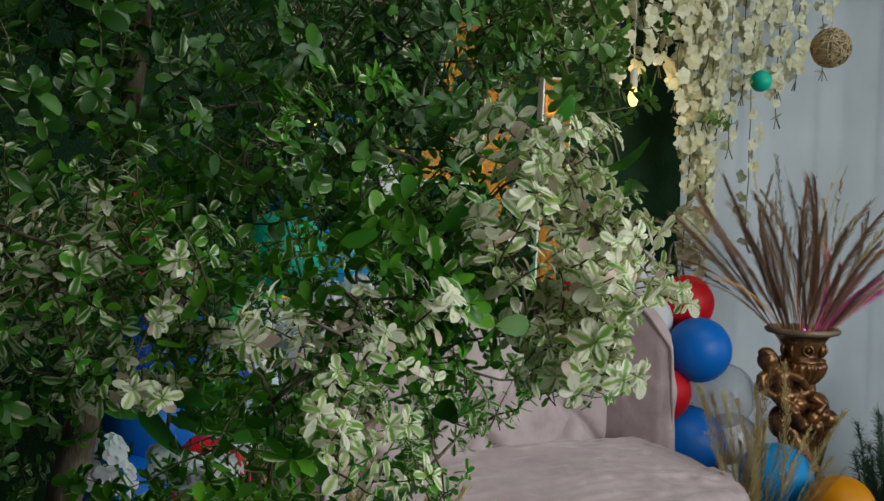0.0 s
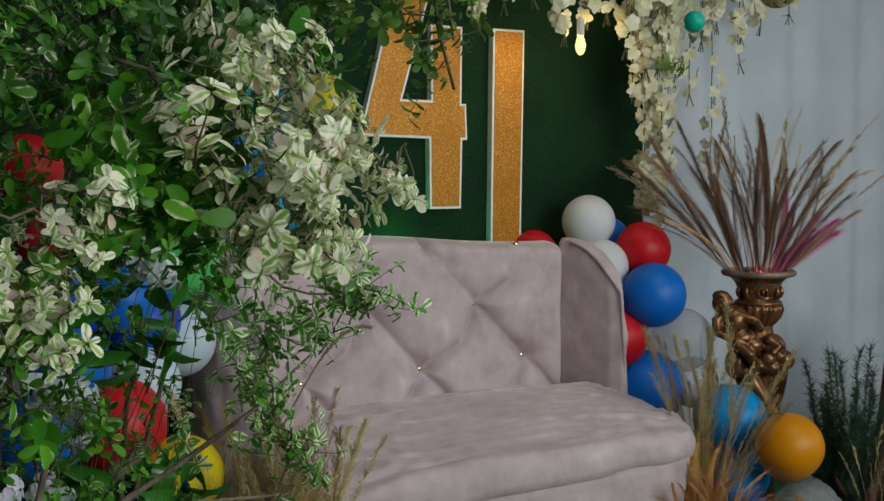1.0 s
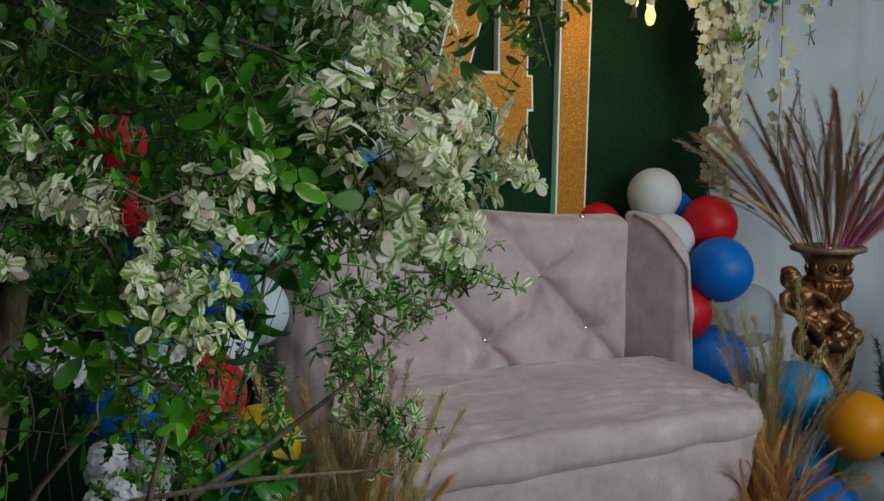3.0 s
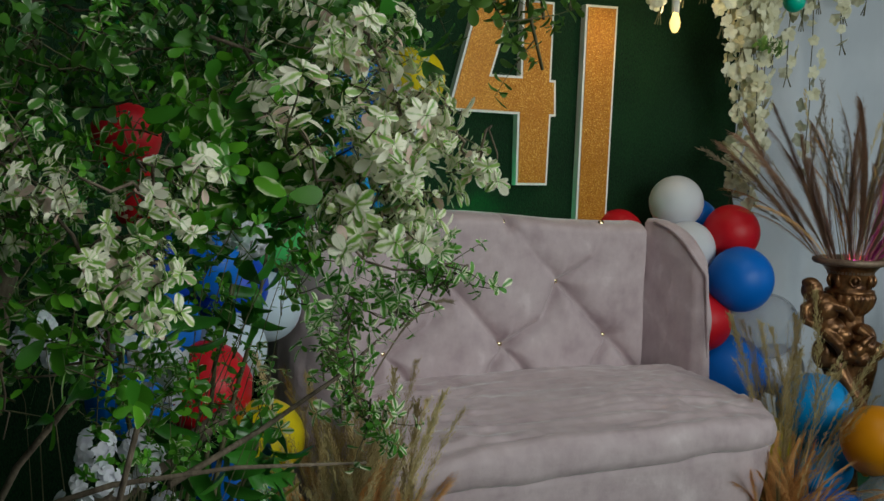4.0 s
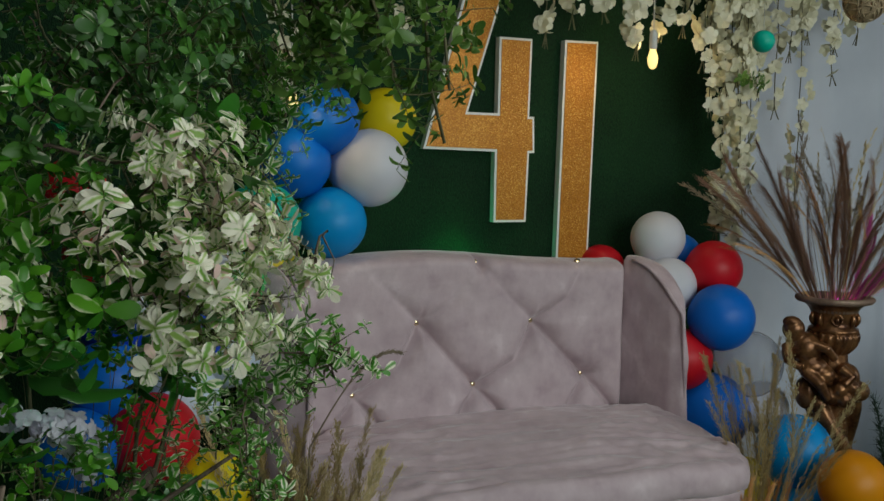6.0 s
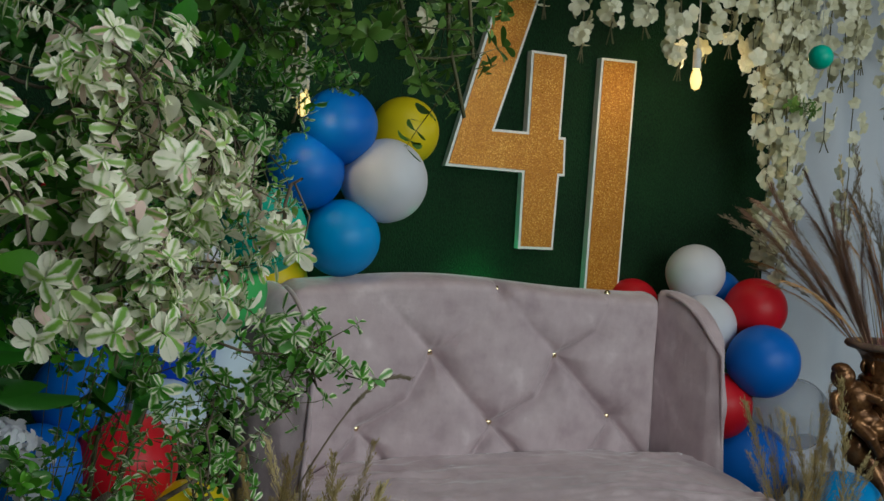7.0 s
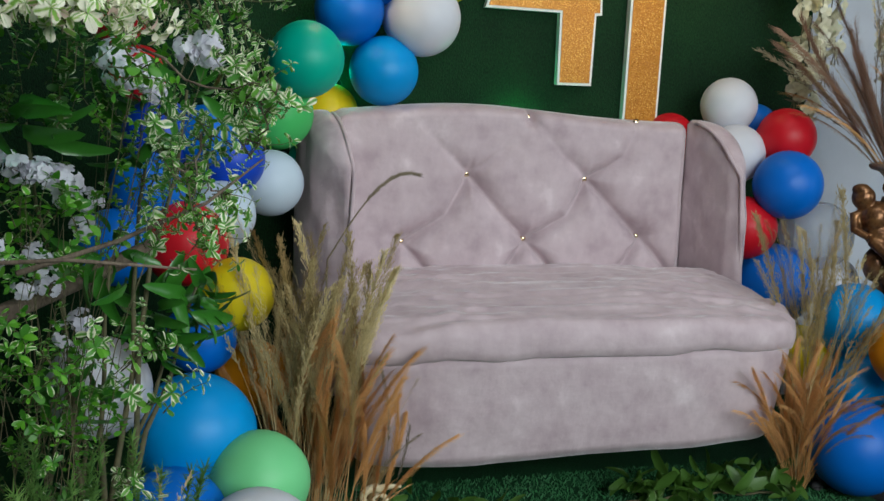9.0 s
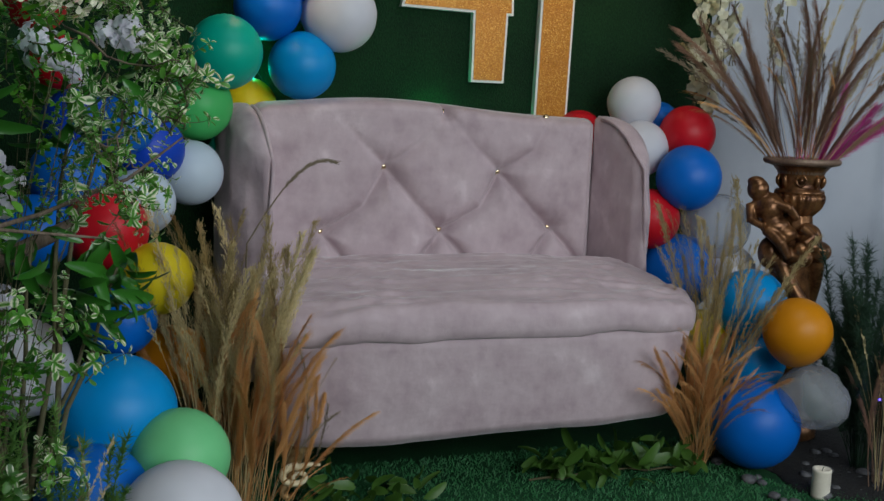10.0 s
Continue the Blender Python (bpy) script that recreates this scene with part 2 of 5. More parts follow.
FEATHERY = island_material("feathery_leaf", (0.06, 0.16, 0.025), (0.20, 0.36, 0.08), 0.7, 0.25)

BALLOON = {
    "white": balloon_material("white_balloon", (0.70, 0.70, 0.76)),
    "pale_blue": balloon_material("pale_blue_balloon", (0.58, 0.68, 0.78)),
    "clear": balloon_material("clear_balloon", (0.55, 0.57, 0.61), 0.66),
    "blue": balloon_material("blue_balloon", (0.002, 0.15, 0.62)),
    "sky_blue": balloon_material("sky_blue_balloon", (0.002, 0.30, 0.72)),
    "dark_blue": balloon_material("dark_blue_balloon", (0.004, 0.06, 0.52)),
    "red": balloon_material("red_balloon", (0.62, 0.008, 0.020)),
    "yellow": balloon_material("yellow_balloon", (0.74, 0.58, 0.010)),
    "orange": balloon_material("orange_balloon", (0.70, 0.26, 0.004)),
    "teal": balloon_material("teal_balloon", (0.004, 0.44, 0.31)),
    "green": balloon_material("green_balloon", (0.08, 0.54, 0.14)),
    "lime": balloon_material("light_green_balloon", (0.20, 0.66, 0.28)),
}

# ---- building helpers ----
BASE = {}


def thing(name, place, label, category, group="", kind=""):
    """A top-level thing: an Empty at its base."""
    ob = new(name)
    ob.location = place
    ob.empty_display_size = 0.05
    BASE[ob] = Vector(place)
    return tagged(ob, label, category, group, kind)


def finish(bm, name, mats, smooth=True):
    me = bpy.data.meshes.new(name)
    bm.to_mesh(me)
    bm.free()
    for m in mats if isinstance(mats, (list, tuple)) else (mats,):
        me.materials.append(m)
    if smooth:
        me.polygons.foreach_set("use_smooth", [True] * len(me.polygons))
    return me


def part(name, bm, material, parent=None, label="", smooth=True):
    """Links a bmesh, given in world places, as one mesh object under a thing or a part."""
    if parent is not None:
        bmesh.ops.translate(bm, verts=bm.verts, vec=-BASE[parent])
    ob = new(name, finish(bm, name, material, smooth))
    if parent is not None:
        ob.parent = parent
        BASE[ob] = BASE[parent]
    return tagged(ob, label)


def placed(name, mesh, m, parent, label=""):
    """An object on a shared mesh at world pose m, under a thing."""
    ob = new(name, mesh)
    ob.parent = parent
    ob.matrix_basis = Matrix.Translation(-BASE[parent]) @ m
    BASE[ob] = BASE[parent]
    return tagged(ob, label)


def box(bm, a, b, bevel=0.0):
    a, b = Vector(a), Vector(b)
    made = bmesh.ops.create_cube(bm, size=1, matrix=Matrix.LocRotScale((a + b) / 2, None, b - a))
    if bevel:
        edges = {e for v in made["verts"] for e in v.link_edges}
        bmesh.ops.bevel(bm, geom=list(edges), offset=bevel, segments=2, affect="EDGES", profile=0.5)
    return bm


def loft(bm, rings, closed=True, cap=True):
    """Skins a run of rings of points."""
    rows = [[bm.verts.new(p) for p in ring] for ring in rings]
    n = len(rows[0])
    for a, b in zip(rows, rows[1:]):
        for i in range(n if closed else n - 1):
            j = (i + 1) % n
            bm.faces.new((a[i], a[j], b[j], b[i]))
    if cap and closed:
        bm.faces.new(list(reversed(rows[0])))
        bm.faces.new(rows[-1])
    return bm


def tube(bm, points, radii, sides=6):
    """A tapered tube along points."""
    points = [Vector(p) for p in points]
    if isinstance(radii, (int, float)):
        radii = [radii] * len(points)
    rings, side = [], None
    for i, p in enumerate(points):
        way = (points[min(i + 1, len(points) - 1)] - points[max(i - 1, 0)]).normalized()
        if side is None:
            side = way.orthogonal().normalized()
        side = (side - way * side.dot(way))
        side = side.normalized() if side.length > 1e-6 else way.orthogonal().normalized()
        other = way.cross(side)
        rings.append([p + radii[i] * (math.cos(a) * side + math.sin(a) * other) for a in (2 * math.pi * k / sides for k in range(sides))])
    return loft(bm, rings)


def lathe(bm, centre, profile, sides=28, wave=0.0, waves=12):
    """Turns a profile of (radius, height) round the upright axis at centre."""
    rings = []
    for r, z in profile:
        rings.append([(centre[0] + r * (1 + wave * math.cos(waves * a)) * math.cos(a), centre[1] + r * (1 + wave * math.cos(waves * a)) * math.sin(a), centre[2] + z)
                      for a in (2 * math.pi * k / sides for k in range(sides))])
    return loft(bm, rings)


def bent(a, b, sag, steps, rng, jitter=0.0):
    """Points of a curve from a to b that rises (or sags) by sag in between."""
    a, b = Vector(a), Vector(b)
    out = []
    for i in range(steps + 1):
        s = i / steps
        p = a.lerp(b, s)
        p.z += sag * 4 * s * (1 - s)
        if 0 < i < steps and jitter:
            p += Vector((rng.uniform(-1, 1), rng.uniform(-1, 1), rng.uniform(-1, 1))) * jitter
        out.append(p)
    return out


def smoothstep(a, b, x):
    x = min(1.0, max(0.0, (x - a) / (b - a)))
    return x * x * (3 - 2 * x)


class LeafSheet:
    """Collects leaves as quick lists, with UVs, for one mesh."""

    def __init__(self):
        self.verts, self.faces, self.uvs, self.slots = [], [], [], []

    def leaf(self, base, way, up, length, width, droop=0.2, fold=0.25, slot=0, widest=0.62):
        way = way.normalized()
        side = way.cross(up)
        side = side.normalized() if side.length > 1e-4 else way.orthogonal().normalized()
        up = side.cross(way)
        n = len(self.verts)

        def at(v, u):
            lift = -droop * length * v * v + abs(u) * fold * width
            return base + way * (v * length) + side * (u * width / 2) + up * lift

        low, far, high = widest * 0.42, widest, widest + (1 - widest) * 0.56
        spots = [(0, 0), (low, -0.66), (low, 0), (low, 0.66), (far, -1), (far, 0), (far, 1), (high, -0.84), (high, 0), (high, 0.84), (0.965, -0.42), (1, 0), (0.965, 0.42)]
        self.verts += [at(v, u) for v, u in spots]
        for f in ((0, 2, 1), (0, 3, 2), (1, 2, 5, 4), (2, 3, 6, 5), (4, 5, 8, 7), (5, 6, 9, 8), (7, 8, 11, 10), (8, 9, 12, 11)):
            self.faces.append([n + k for k in f])
            self.uvs += [(0.5 + 0.5 * spots[k][1], spots[k][0]) for k in f]
            self.slots.append(slot)

    def hair(self, base, tip, width, slot=0):
        n = len(self.verts)
        side = (tip - base).cross(Vector((0.3, 1, 0.2)))
        side = side.normalized() * width if side.length > 1e-6 else Vector((width, 0, 0))
        self.verts += [base - side, base + side, tip]
        self.faces.append([n, n + 1, n + 2])
        self.uvs += [(0, 0), (1, 0), (0.5, 1)]
        self.slots.append(slot)

    def stick(self, a, b, ra, rb, slot):
        n = len(self.verts)
        way = (b - a).normalized()
        s = way.orthogonal().normalized()
        o = way.cross(s)
        for p, r in ((a, ra), (b, rb)):
            self.verts += [p + r * (math.cos(k) * s + math.sin(k) * o) for k in (0, 2.1, 4.2)]
        for i in range(3):
            j = (i + 1) % 3
            self.faces.append([n + i, n + j, n + 3 + j, n + 3 + i])
            self.uvs += [(0.5, 0)] * 4
            self.slots.append(slot)

    def mesh(self, name, mats):
        me = bpy.data.meshes.new(name)
        me.from_pydata([tuple(v) for v in self.verts], [], self.faces)
        layer = me.uv_layers.new(name="UVMap")
        layer.data.foreach_set("uv", [c for uv in self.uvs for c in uv])
        for m in mats:
            me.materials.append(m)
        me.polygons.foreach_set("material_index", self.slots)
        me.polygons.foreach_set("use_smooth", [True] * len(me.polygons))
        return me


def aim(place, way, spin=0.0, size=1.0):
    """A pose whose local z points along way."""
    q = Vector(way).to_track_quat("Z", "Y").to_matrix().to_4x4()
    return Matrix.Translation(place) @ q @ Matrix.Rotation(spin, 4, "Z") @ Matrix.Scale(size, 4)


def scatter(rng):
    while True:
        v = Vector((rng.uniform(-1, 1), rng.uniform(-1, 1), rng.uniform(-1, 1)))
        if 0.05 < v.length <= 1:
            return v

# ---- the setting ----


def setting(name, bm, material, label, category, smooth=False):
    return tagged(part(name, bm, material, None, "", smooth), label, category, kind="structure")


bm = bmesh.new()
bmesh.ops.create_grid(bm, x_segments=2, y_segments=2, size=1, matrix=Matrix.LocRotScale((0.4, -3.0, 0), None, (4.3, 3.8, 1)))
setting("floor", bm, FLOOR_TURF, "dark green artificial turf covering the floor", "floor")
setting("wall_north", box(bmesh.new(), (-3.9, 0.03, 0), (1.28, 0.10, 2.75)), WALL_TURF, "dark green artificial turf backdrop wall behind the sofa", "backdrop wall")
# Walls out of view, added to close the room and hold back stray light.
setting("wall_north_plaster", box(bmesh.new(), (-3.9, 0.55, 0), (4.7, 0.67, 4.0)), UNSEEN_ROOM, "unseen added wall closing the room behind the backdrop", "wall")
setting("wall_west", box(bmesh.new(), (-4.0, -6.6, 0), (-3.9, 0.67, 4.0)), UNSEEN_ROOM, "unseen added side wall", "wall")
# Unseen east wall, with a gap for the added side light.
east = bmesh.new()
for a, b in (((4.7, -6.6, 0), (4.8, 0.67, 0.95)), ((4.7, -6.6, 2.85), (4.8, 0.67, 4.0)), ((4.7, -6.6, 0.95), (4.8, -4.6, 2.85)), ((4.7, -1.8, 0.95), (4.8, 0.67, 2.85))):
    box(east, a, b)
setting("wall_east", east, UNSEEN_ROOM, "unseen added side wall with an opening for the side light", "wall")
# Unseen wall, its opening made only for the added front light.
south = bmesh.new()
for a, b in (((-3.9, -5.1, 0), (4.7, -5.0, 1.15)), ((-3.9, -5.1, 2.95), (4.7, -5.0, 4.0)), ((-3.9, -5.1, 1.15), (-0.95, -5.0, 2.95)), ((2.45, -5.1, 1.15), (4.7, -5.0, 2.95))):
    box(south, a, b)
setting("wall_south", south, UNSEEN_ROOM, "unseen added wall with a wide opening for the front light", "wall")
# Unseen ceiling, opened only to let the added overhead light in.
top = bmesh.new()
for a, b in (((-4.0, -6.6, 4.0), (4.8, -3.2, 4.1)), ((-4.0, -1.5, 4.0), (4.8, 0.67, 4.1)), ((-4.0, -3.2, 4.0), (-0.9, -1.5, 4.1)), ((1.5, -3.2, 4.0), (4.8, -1.5, 4.1))):
    box(top, a, b)
setting("ceiling", top, UNSEEN_ROOM, "unseen added ceiling with an opening for the overhead light", "ceiling")


def drape(name, material, x0, x1, y, folds, depth, label, category, z0=0.01, z1=2.8, lean=0.0, seed=1, thick=0.006):
    rng = random.Random(seed)
    n = folds * 12
    phases = [rng.uniform(-0.5, 0.5) for _ in range(folds + 2)]

    def wave(s, k):
        f = s * folds
        i = int(f)
        return depth * math.sin(2 * math.pi * f + phases[i] * (1 - f + i) + phases[i + 1] * (f - i)) * (0.6 + 0.4 * math.sin(3.1 * f + 1)) * (0.75 + 0.25 * k)

    bm = bmesh.new()
    rings = []
    for j in range(9):
        k = j / 8
        z = z0 + (z1 - z0) * (1 - k)
        front = [(x0 + (x1 - x0) * i / n + lean * k, y + wave(i / n, k), z) for i in range(n + 1)]
        back = [(p[0], p[1] + thick, p[2]) for p in reversed(front)]
        rings.append(front + back)
    loft(bm, rings)
    return setting(name, bm, material, label, category, True)


drape("curtain_white", CURTAIN, 1.20, 4.2, 0.12, 11, 0.022, "white draped curtain hanging beside the green backdrop", "curtain", seed=4)
drape("curtain_red", RED_CLOTH, 1.94, 2.3, -0.72, 4, 0.04, "dark red cloth drape hanging at the edge of the stage", "curtain", z1=0.86, lean=-0.10, seed=9)

# ---- loveseat ----
SOFA = thing("loveseat", (0, -0.55, 0), "mauve grey velvet loveseat with a button-tufted back", "sofa")
BUTTONS = [(-0.431, 0.742), (0.003, 0.748), (0.432, 0.756), (-0.208, 0.972), (0.221, 0.960), (0.0, 1.166), (0.400, 1.160), (-0.41, 1.176)]
CREASES = [(0, 3), (3, 1), (1, 4), (4, 2), (3, 5), (5, 4), (4, 6), (7, 3)]


def seat_top(x):
    return 1.163 + 0.045 * math.exp(-((x + 0.22) / 0.42) ** 2) - 0.03 * smoothstep(-0.62, -0.70, x)


def near_segment(p, a, b):
    d = b - a
    s = min(1.0, max(0.0, (p - a).dot(d) / d.length_squared))
    return (p - a - d * s).length, s


def tuft(x, z):
    """How far the padding stands out in front of the buttons."""
    p = Vector((x, z))
    valley, hole = 1.0, 0.0
    for i, j in CREASES:
        a, b = Vector(BUTTONS[i]), Vector(BUTTONS[j])
        mid = (a + b) / 2 + (Vector((0.030, -0.020)) if (i, j) in ((0, 3), (1, 4), (4, 6)) else Vector((0.0, -0.012)))
        d1, s1 = near_segment(p, a, mid)
        d2, s2 = near_segment(p, mid, b)
        d, s = (d1, 0.5 * s1) if d1 < d2 else (d2, 0.5 + 0.5 * s2)
        depth = 0.55 + 0.45 * abs(2 * s - 1) if max(i, j) < 5 else (0.30 if j == 6 else 0.04) + 0.65 * (s if i == 7 or j < i else 1 - s if i < 5 else s) ** 2
        valley = min(valley, 1 - depth * math.exp(-d / 0.030))
    for bx, bz in BUTTONS[:7]:
        d = (p - Vector((bx, bz))).length
        hole = max(hole, math.exp(-(d / 0.030) ** 2))
    for bx, bz in BUTTONS[:3]:
        for side in (-1, 1):
            d, s = near_segment(p, Vector((bx, bz)), Vector((bx + side * 0.10, bz - 0.12)))
            valley = min(valley, 1 - 0.85 * (1 - 0.5 * s) * math.exp(-d / 0.018))
    for bx, bz in BUTTONS[5:7]:
        d, s = near_segment(p, Vector((bx, bz)), Vector((bx, bz + 0.08)))
        valley = min(valley, 1 - 0.8 * math.exp(-d / 0.014))
    pull = 0.0
    for k, (bx, bz) in enumerate(BUTTONS[:7]):
        o = p - Vector((bx, bz))
        pull += 0.0016 * math.sin(9 * math.atan2(o.y, o.x) + k) * math.exp(-(o.length / 0.07) ** 2) * smoothstep(0.01, 0.03, o.length)
    return 0.002 + 0.074 * valley - 0.014 * hole + pull + 0.006 * noise.noise((x * 5, z * 5, 2.0)) + 0.002 * noise.noise((x * 22, z * 14, 5.0))


def backrest():
    bm = bmesh.new()
    rings = []
    cols = 210
    for i in range(cols + 1):
        x = -0.692 + 1.279 * i / cols
        top = seat_top(x)
        ring = []
        for j in range(100):
            z = 0.50 + (top - 0.035 - 0.50) * j / 99
            soft = smoothstep(0.0, 0.05, x + 0.692) * smoothstep(0.0, 0.04, 0.587 - x)
            ring.append((x, -0.262 - tuft(x, z) * (0.35 + 0.65 * soft), z))
        y0 = ring[-1][1]
        for k in range(1, 9):
            a = math.pi * k / 9
            ring.append((x, y0 + (1 - math.cos(a)) * (-0.10 - y0) / 2, top - 0.035 + 0.035 * math.sin(a)))
        ring += [(x, -0.10, top - 0.04), (x, -0.11, 0.25), (x, -0.22, 0.25)]
        rings.append(ring)
    loft(bm, rings)
    part("backrest", bm, VELVET, SOFA, "tufted mauve velvet back with diamond creases")


def wing(side):
    """A short wing that closes the back at one end: thick behind, thin in front, with a sloping rounded top."""
    bm = bmesh.new()
    rings = []
    steps = 26
    for i in range(steps + 1):
        s = i / steps
        tip = smoothstep(0.86, 1.0, s)
        ix, iy = (0.600 + 0.062 * s + 0.012 * tip if side > 0 else 0.690 - 0.042 * s), -0.25 - 0.255 * s
        ox, oy = (0.772 - 0.070 * s ** 2 if side > 0 else 0.788 - 0.104 * s ** 2.6) - 0.018 * tip, -0.14 - 0.370 * s
        top = 1.170 - 0.175 * s ** 2.4
        low = top - 0.05 * (1 - s) - 0.02
        ring = []
        for k in range(10):
            z = 0.28 + (top - 0.012 - 0.28) * k / 9
            ring.append((ix - 0.004 * math.sin(math.pi * k / 9), iy, z))
        for k in range(1, 8):
            a = math.pi / 2 * k / 8
            u = 1 - math.cos(a)
            ring.append((ix + (ox - ix) * math.sin(a) ** 1.2, iy + (oy - iy) * math.sin(a) ** 1.2, top - (top - low) * u + 0.012 * math.sin(2 * a)))
        for k in range(26):
            z = 0.28 + (low - 0.28) * (1 - k / 25)
            puff = (0.014 if side > 0 else 0.030 * math.sin(math.pi * min(1, s * 1.1))) * math.sin(math.pi * k / 25) ** 0.6
            puff += 0.009 * noise.noise((s * 5 + 9, z * 9, side * 5.0)) - (0.012 if side < 0 else 0.004) * abs(noise.noise((s * 11 + z * 3, z * 6, side * 2.0)))
            ring.append((ox + puff * 0.6, oy - puff, z))
        rings.append([(side * x + 0.012, y, z) for x, y, z in ring])
    if side < 0:
        rings = [list(reversed(r)) for r in rings]
    loft(bm, rings)
    ob = part("wing", bm, VELVET, SOFA, "padded velvet wing with a sloping edge")
    rim = []
    for i in range(12):
        s = 0.15 + 0.85 * i / 11
        rim.append((side * (0.600 + 0.062 * s + 0.012 * smoothstep(0.86, 1.0, s) if side > 0 else 0.690 - 0.042 * s) + 0.012, -0.25 - 0.255 * s - 0.004, 1.170 - 0.175 * s ** 2.4 - 0.005))
    x, y, z = rim[-1]
    rim += [(x + side * 0.004 * k, y - 0.004, z - 0.03 - (z - 0.62) * k / 6) for k in range(7)]
    bm = bmesh.new()
    tube(bm, rim, 0.0065, 8)
    part("piping", bm, VELVET, ob, "raised velvet piping")


def seat_plan(a, grow, front=0.0):
    """The outline of the seat at angle a: wide and rounded in front, narrower behind."""
    c, s = math.cos(a), math.sin(a)
    e = 0.36
    u = math.copysign(abs(c) ** e, c)
    v = math.copysign(abs(s) ** e, s)
    y = -0.605 + v * (0.305 + grow) - (front if v < 0 else 0) * (-v)
    half = 0.665 + 0.06 * smoothstep(-0.3, -0.7, y) + grow
    return u * half + 0.012, y


def seat_cushion():
    bm = bmesh.new()
    n = 260
    rings = []
    rows = [(0.496, -0.020), (0.490, -0.004), (0.497, 0.004), (0.520, 0.009), (0.548, 0.010)]
    rows += [(0.574, 0.004), (0.590, -0.012)] + [(0.600 + 0.016 * k / 34, -0.03 - 0.265 * k / 34) for k in range(35)]
    for z, grow in rows:
        ring = []
        for k in range(n):
            a = 2 * math.pi * k / n
            x, y = seat_plan(a, grow)
            ripple = 0.011 * noise.noise((x * 4, y * 6, z * 4)) + 0.013 * noise.noise((x * 3, y * 15, 3.0)) + 0.016 * (0.35 - abs(noise.noise((x * 5 + y * 9, y * 17, 8.0)))) + 0.006 * noise.noise((x * 19, y * 30, 1.0))
            seam = 0.006 * noise.noise((x * 6, 1.0, 4.0)) if z < 0.5 else 0
            ring.append((x, y - (0.4 * ripple if y < -0.6 else 0), z + ripple + seam - 0.010 * smoothstep(0.3, 0.75, abs(x)) + 0.062 * smoothstep(-0.88, -0.34, y) * smoothstep(0.56, 0.60, z)))
        rings.append(ring)
    loft(bm, rings)
    part("seat_cushion", bm, VELVET, SOFA, "loose velvet seat cover with soft wrinkles")


def skirt():
    bm = bmesh.new()
    n = 160
    rings = []
    for j in range(12):
        s = j / 11
        ring = []
        for k in range(n):
            a = 2 * math.pi * k / n
            x, y = seat_plan(a, -0.003 - 0.028 * s ** 1.4)
            x *= 1 - 0.025 * s
            fold = 0.006 * noise.noise((x * 8, y * 3, s * 3)) * (0.4 + s)
            low = 0.188 + 0.016 * noise.noise((x * 4, y * 2, 7.0)) + 0.02 * x
            ring.append((x, y + fold, 0.500 + (low - 0.500) * s))
        rings.append(ring)
    inner = [(p[0] * 0.97, -0.605 + (p[1] + 0.605) * 0.95, p[2] + 0.004) for p in rings[-1]]
    rings.append(inner)
    loft(bm, rings)
    part("front_skirt", bm, VELVET, SOFA, "plain velvet skirt with a wavy hem")


def sofa_leg(x, y, side):
    bm = bmesh.new()
    pts, rad = [], []
    for i in range(26):
        s = i / 25
        if s < 0.5:
            k = s / 0.5
            pts.append((x - side * 0.03 + side * 0.055 * math.sin(k * 1.7), y, 0.215 - 0.165 * k))
            rad.append(0.034 - 0.017 * k)
        else:
            a = (s - 0.5) / 0.5 * 4.6
            r = 0.027 * (1 - 0.72 * (s - 0.5) / 0.5)
            pts.append((x + side * 0.022 + side * (0.004 + r * math.sin(a)), y - 0.004 * a, 0.030 + r * 0.75 * math.cos(a)))
            rad.append(0.013 * (1 - 0.5 * (s - 0.5) / 0.5))
    tube(bm, pts, rad, 8)
    part("leg", bm, LEG_GOLD, SOFA, "carved gilded scroll leg")


def leg_scroll(x, y, z, size):
    """The carved curl at the top of a front leg."""
    bm = bmesh.new()
    pts, rad = [], []
    for k in range(9):
        pts.append((x + size * (3.0 - 0.24 * k), y, z + size * (0.75 + 0.10 * math.sin(k * 0.5))))
        rad.append(size * (0.10 + 0.03 * k))
    for k in range(34):
        a = 1.57 + k / 33 * 8.4
        r = size * (1 - 0.80 * k / 33)
        pts.append((x + size + 1.3 * r * math.cos(a), y - 0.0006 * k, z + 0.85 * r * math.sin(a)))
        rad.append(size * (0.33 - 0.006 * k))
    tube(bm, pts, rad, 10)
    part("leg_scroll", bm, LEG_PALE, SOFA, "pale gilded scroll at the top of the leg")


backrest()
leg_scroll(-0.675, -0.985, 0.150, 0.034)
wing(-1)
wing(1)
seat_cushion()
skirt()
for x, y, side in ((0.74, -0.76, 1), (-0.60, -0.80, -1), (0.60, -0.30, 1), (-0.60, -0.30, -1)):
    sofa_leg(x, y, side)
for bx, bz in BUTTONS[:7]:
    bm = bmesh.new()
    y = -0.262 - tuft(bx, bz) - 0.007
    bmesh.ops.create_uvsphere(bm, u_segments=12, v_segments=8, radius=0.0125, matrix=Matrix.LocRotScale((bx, y, bz), None, (1, 0.7, 1)))
    part("button", bm, PALE_GOLD, SOFA, "small shiny pale gold tufting button")

# ---- number cut-outs ----


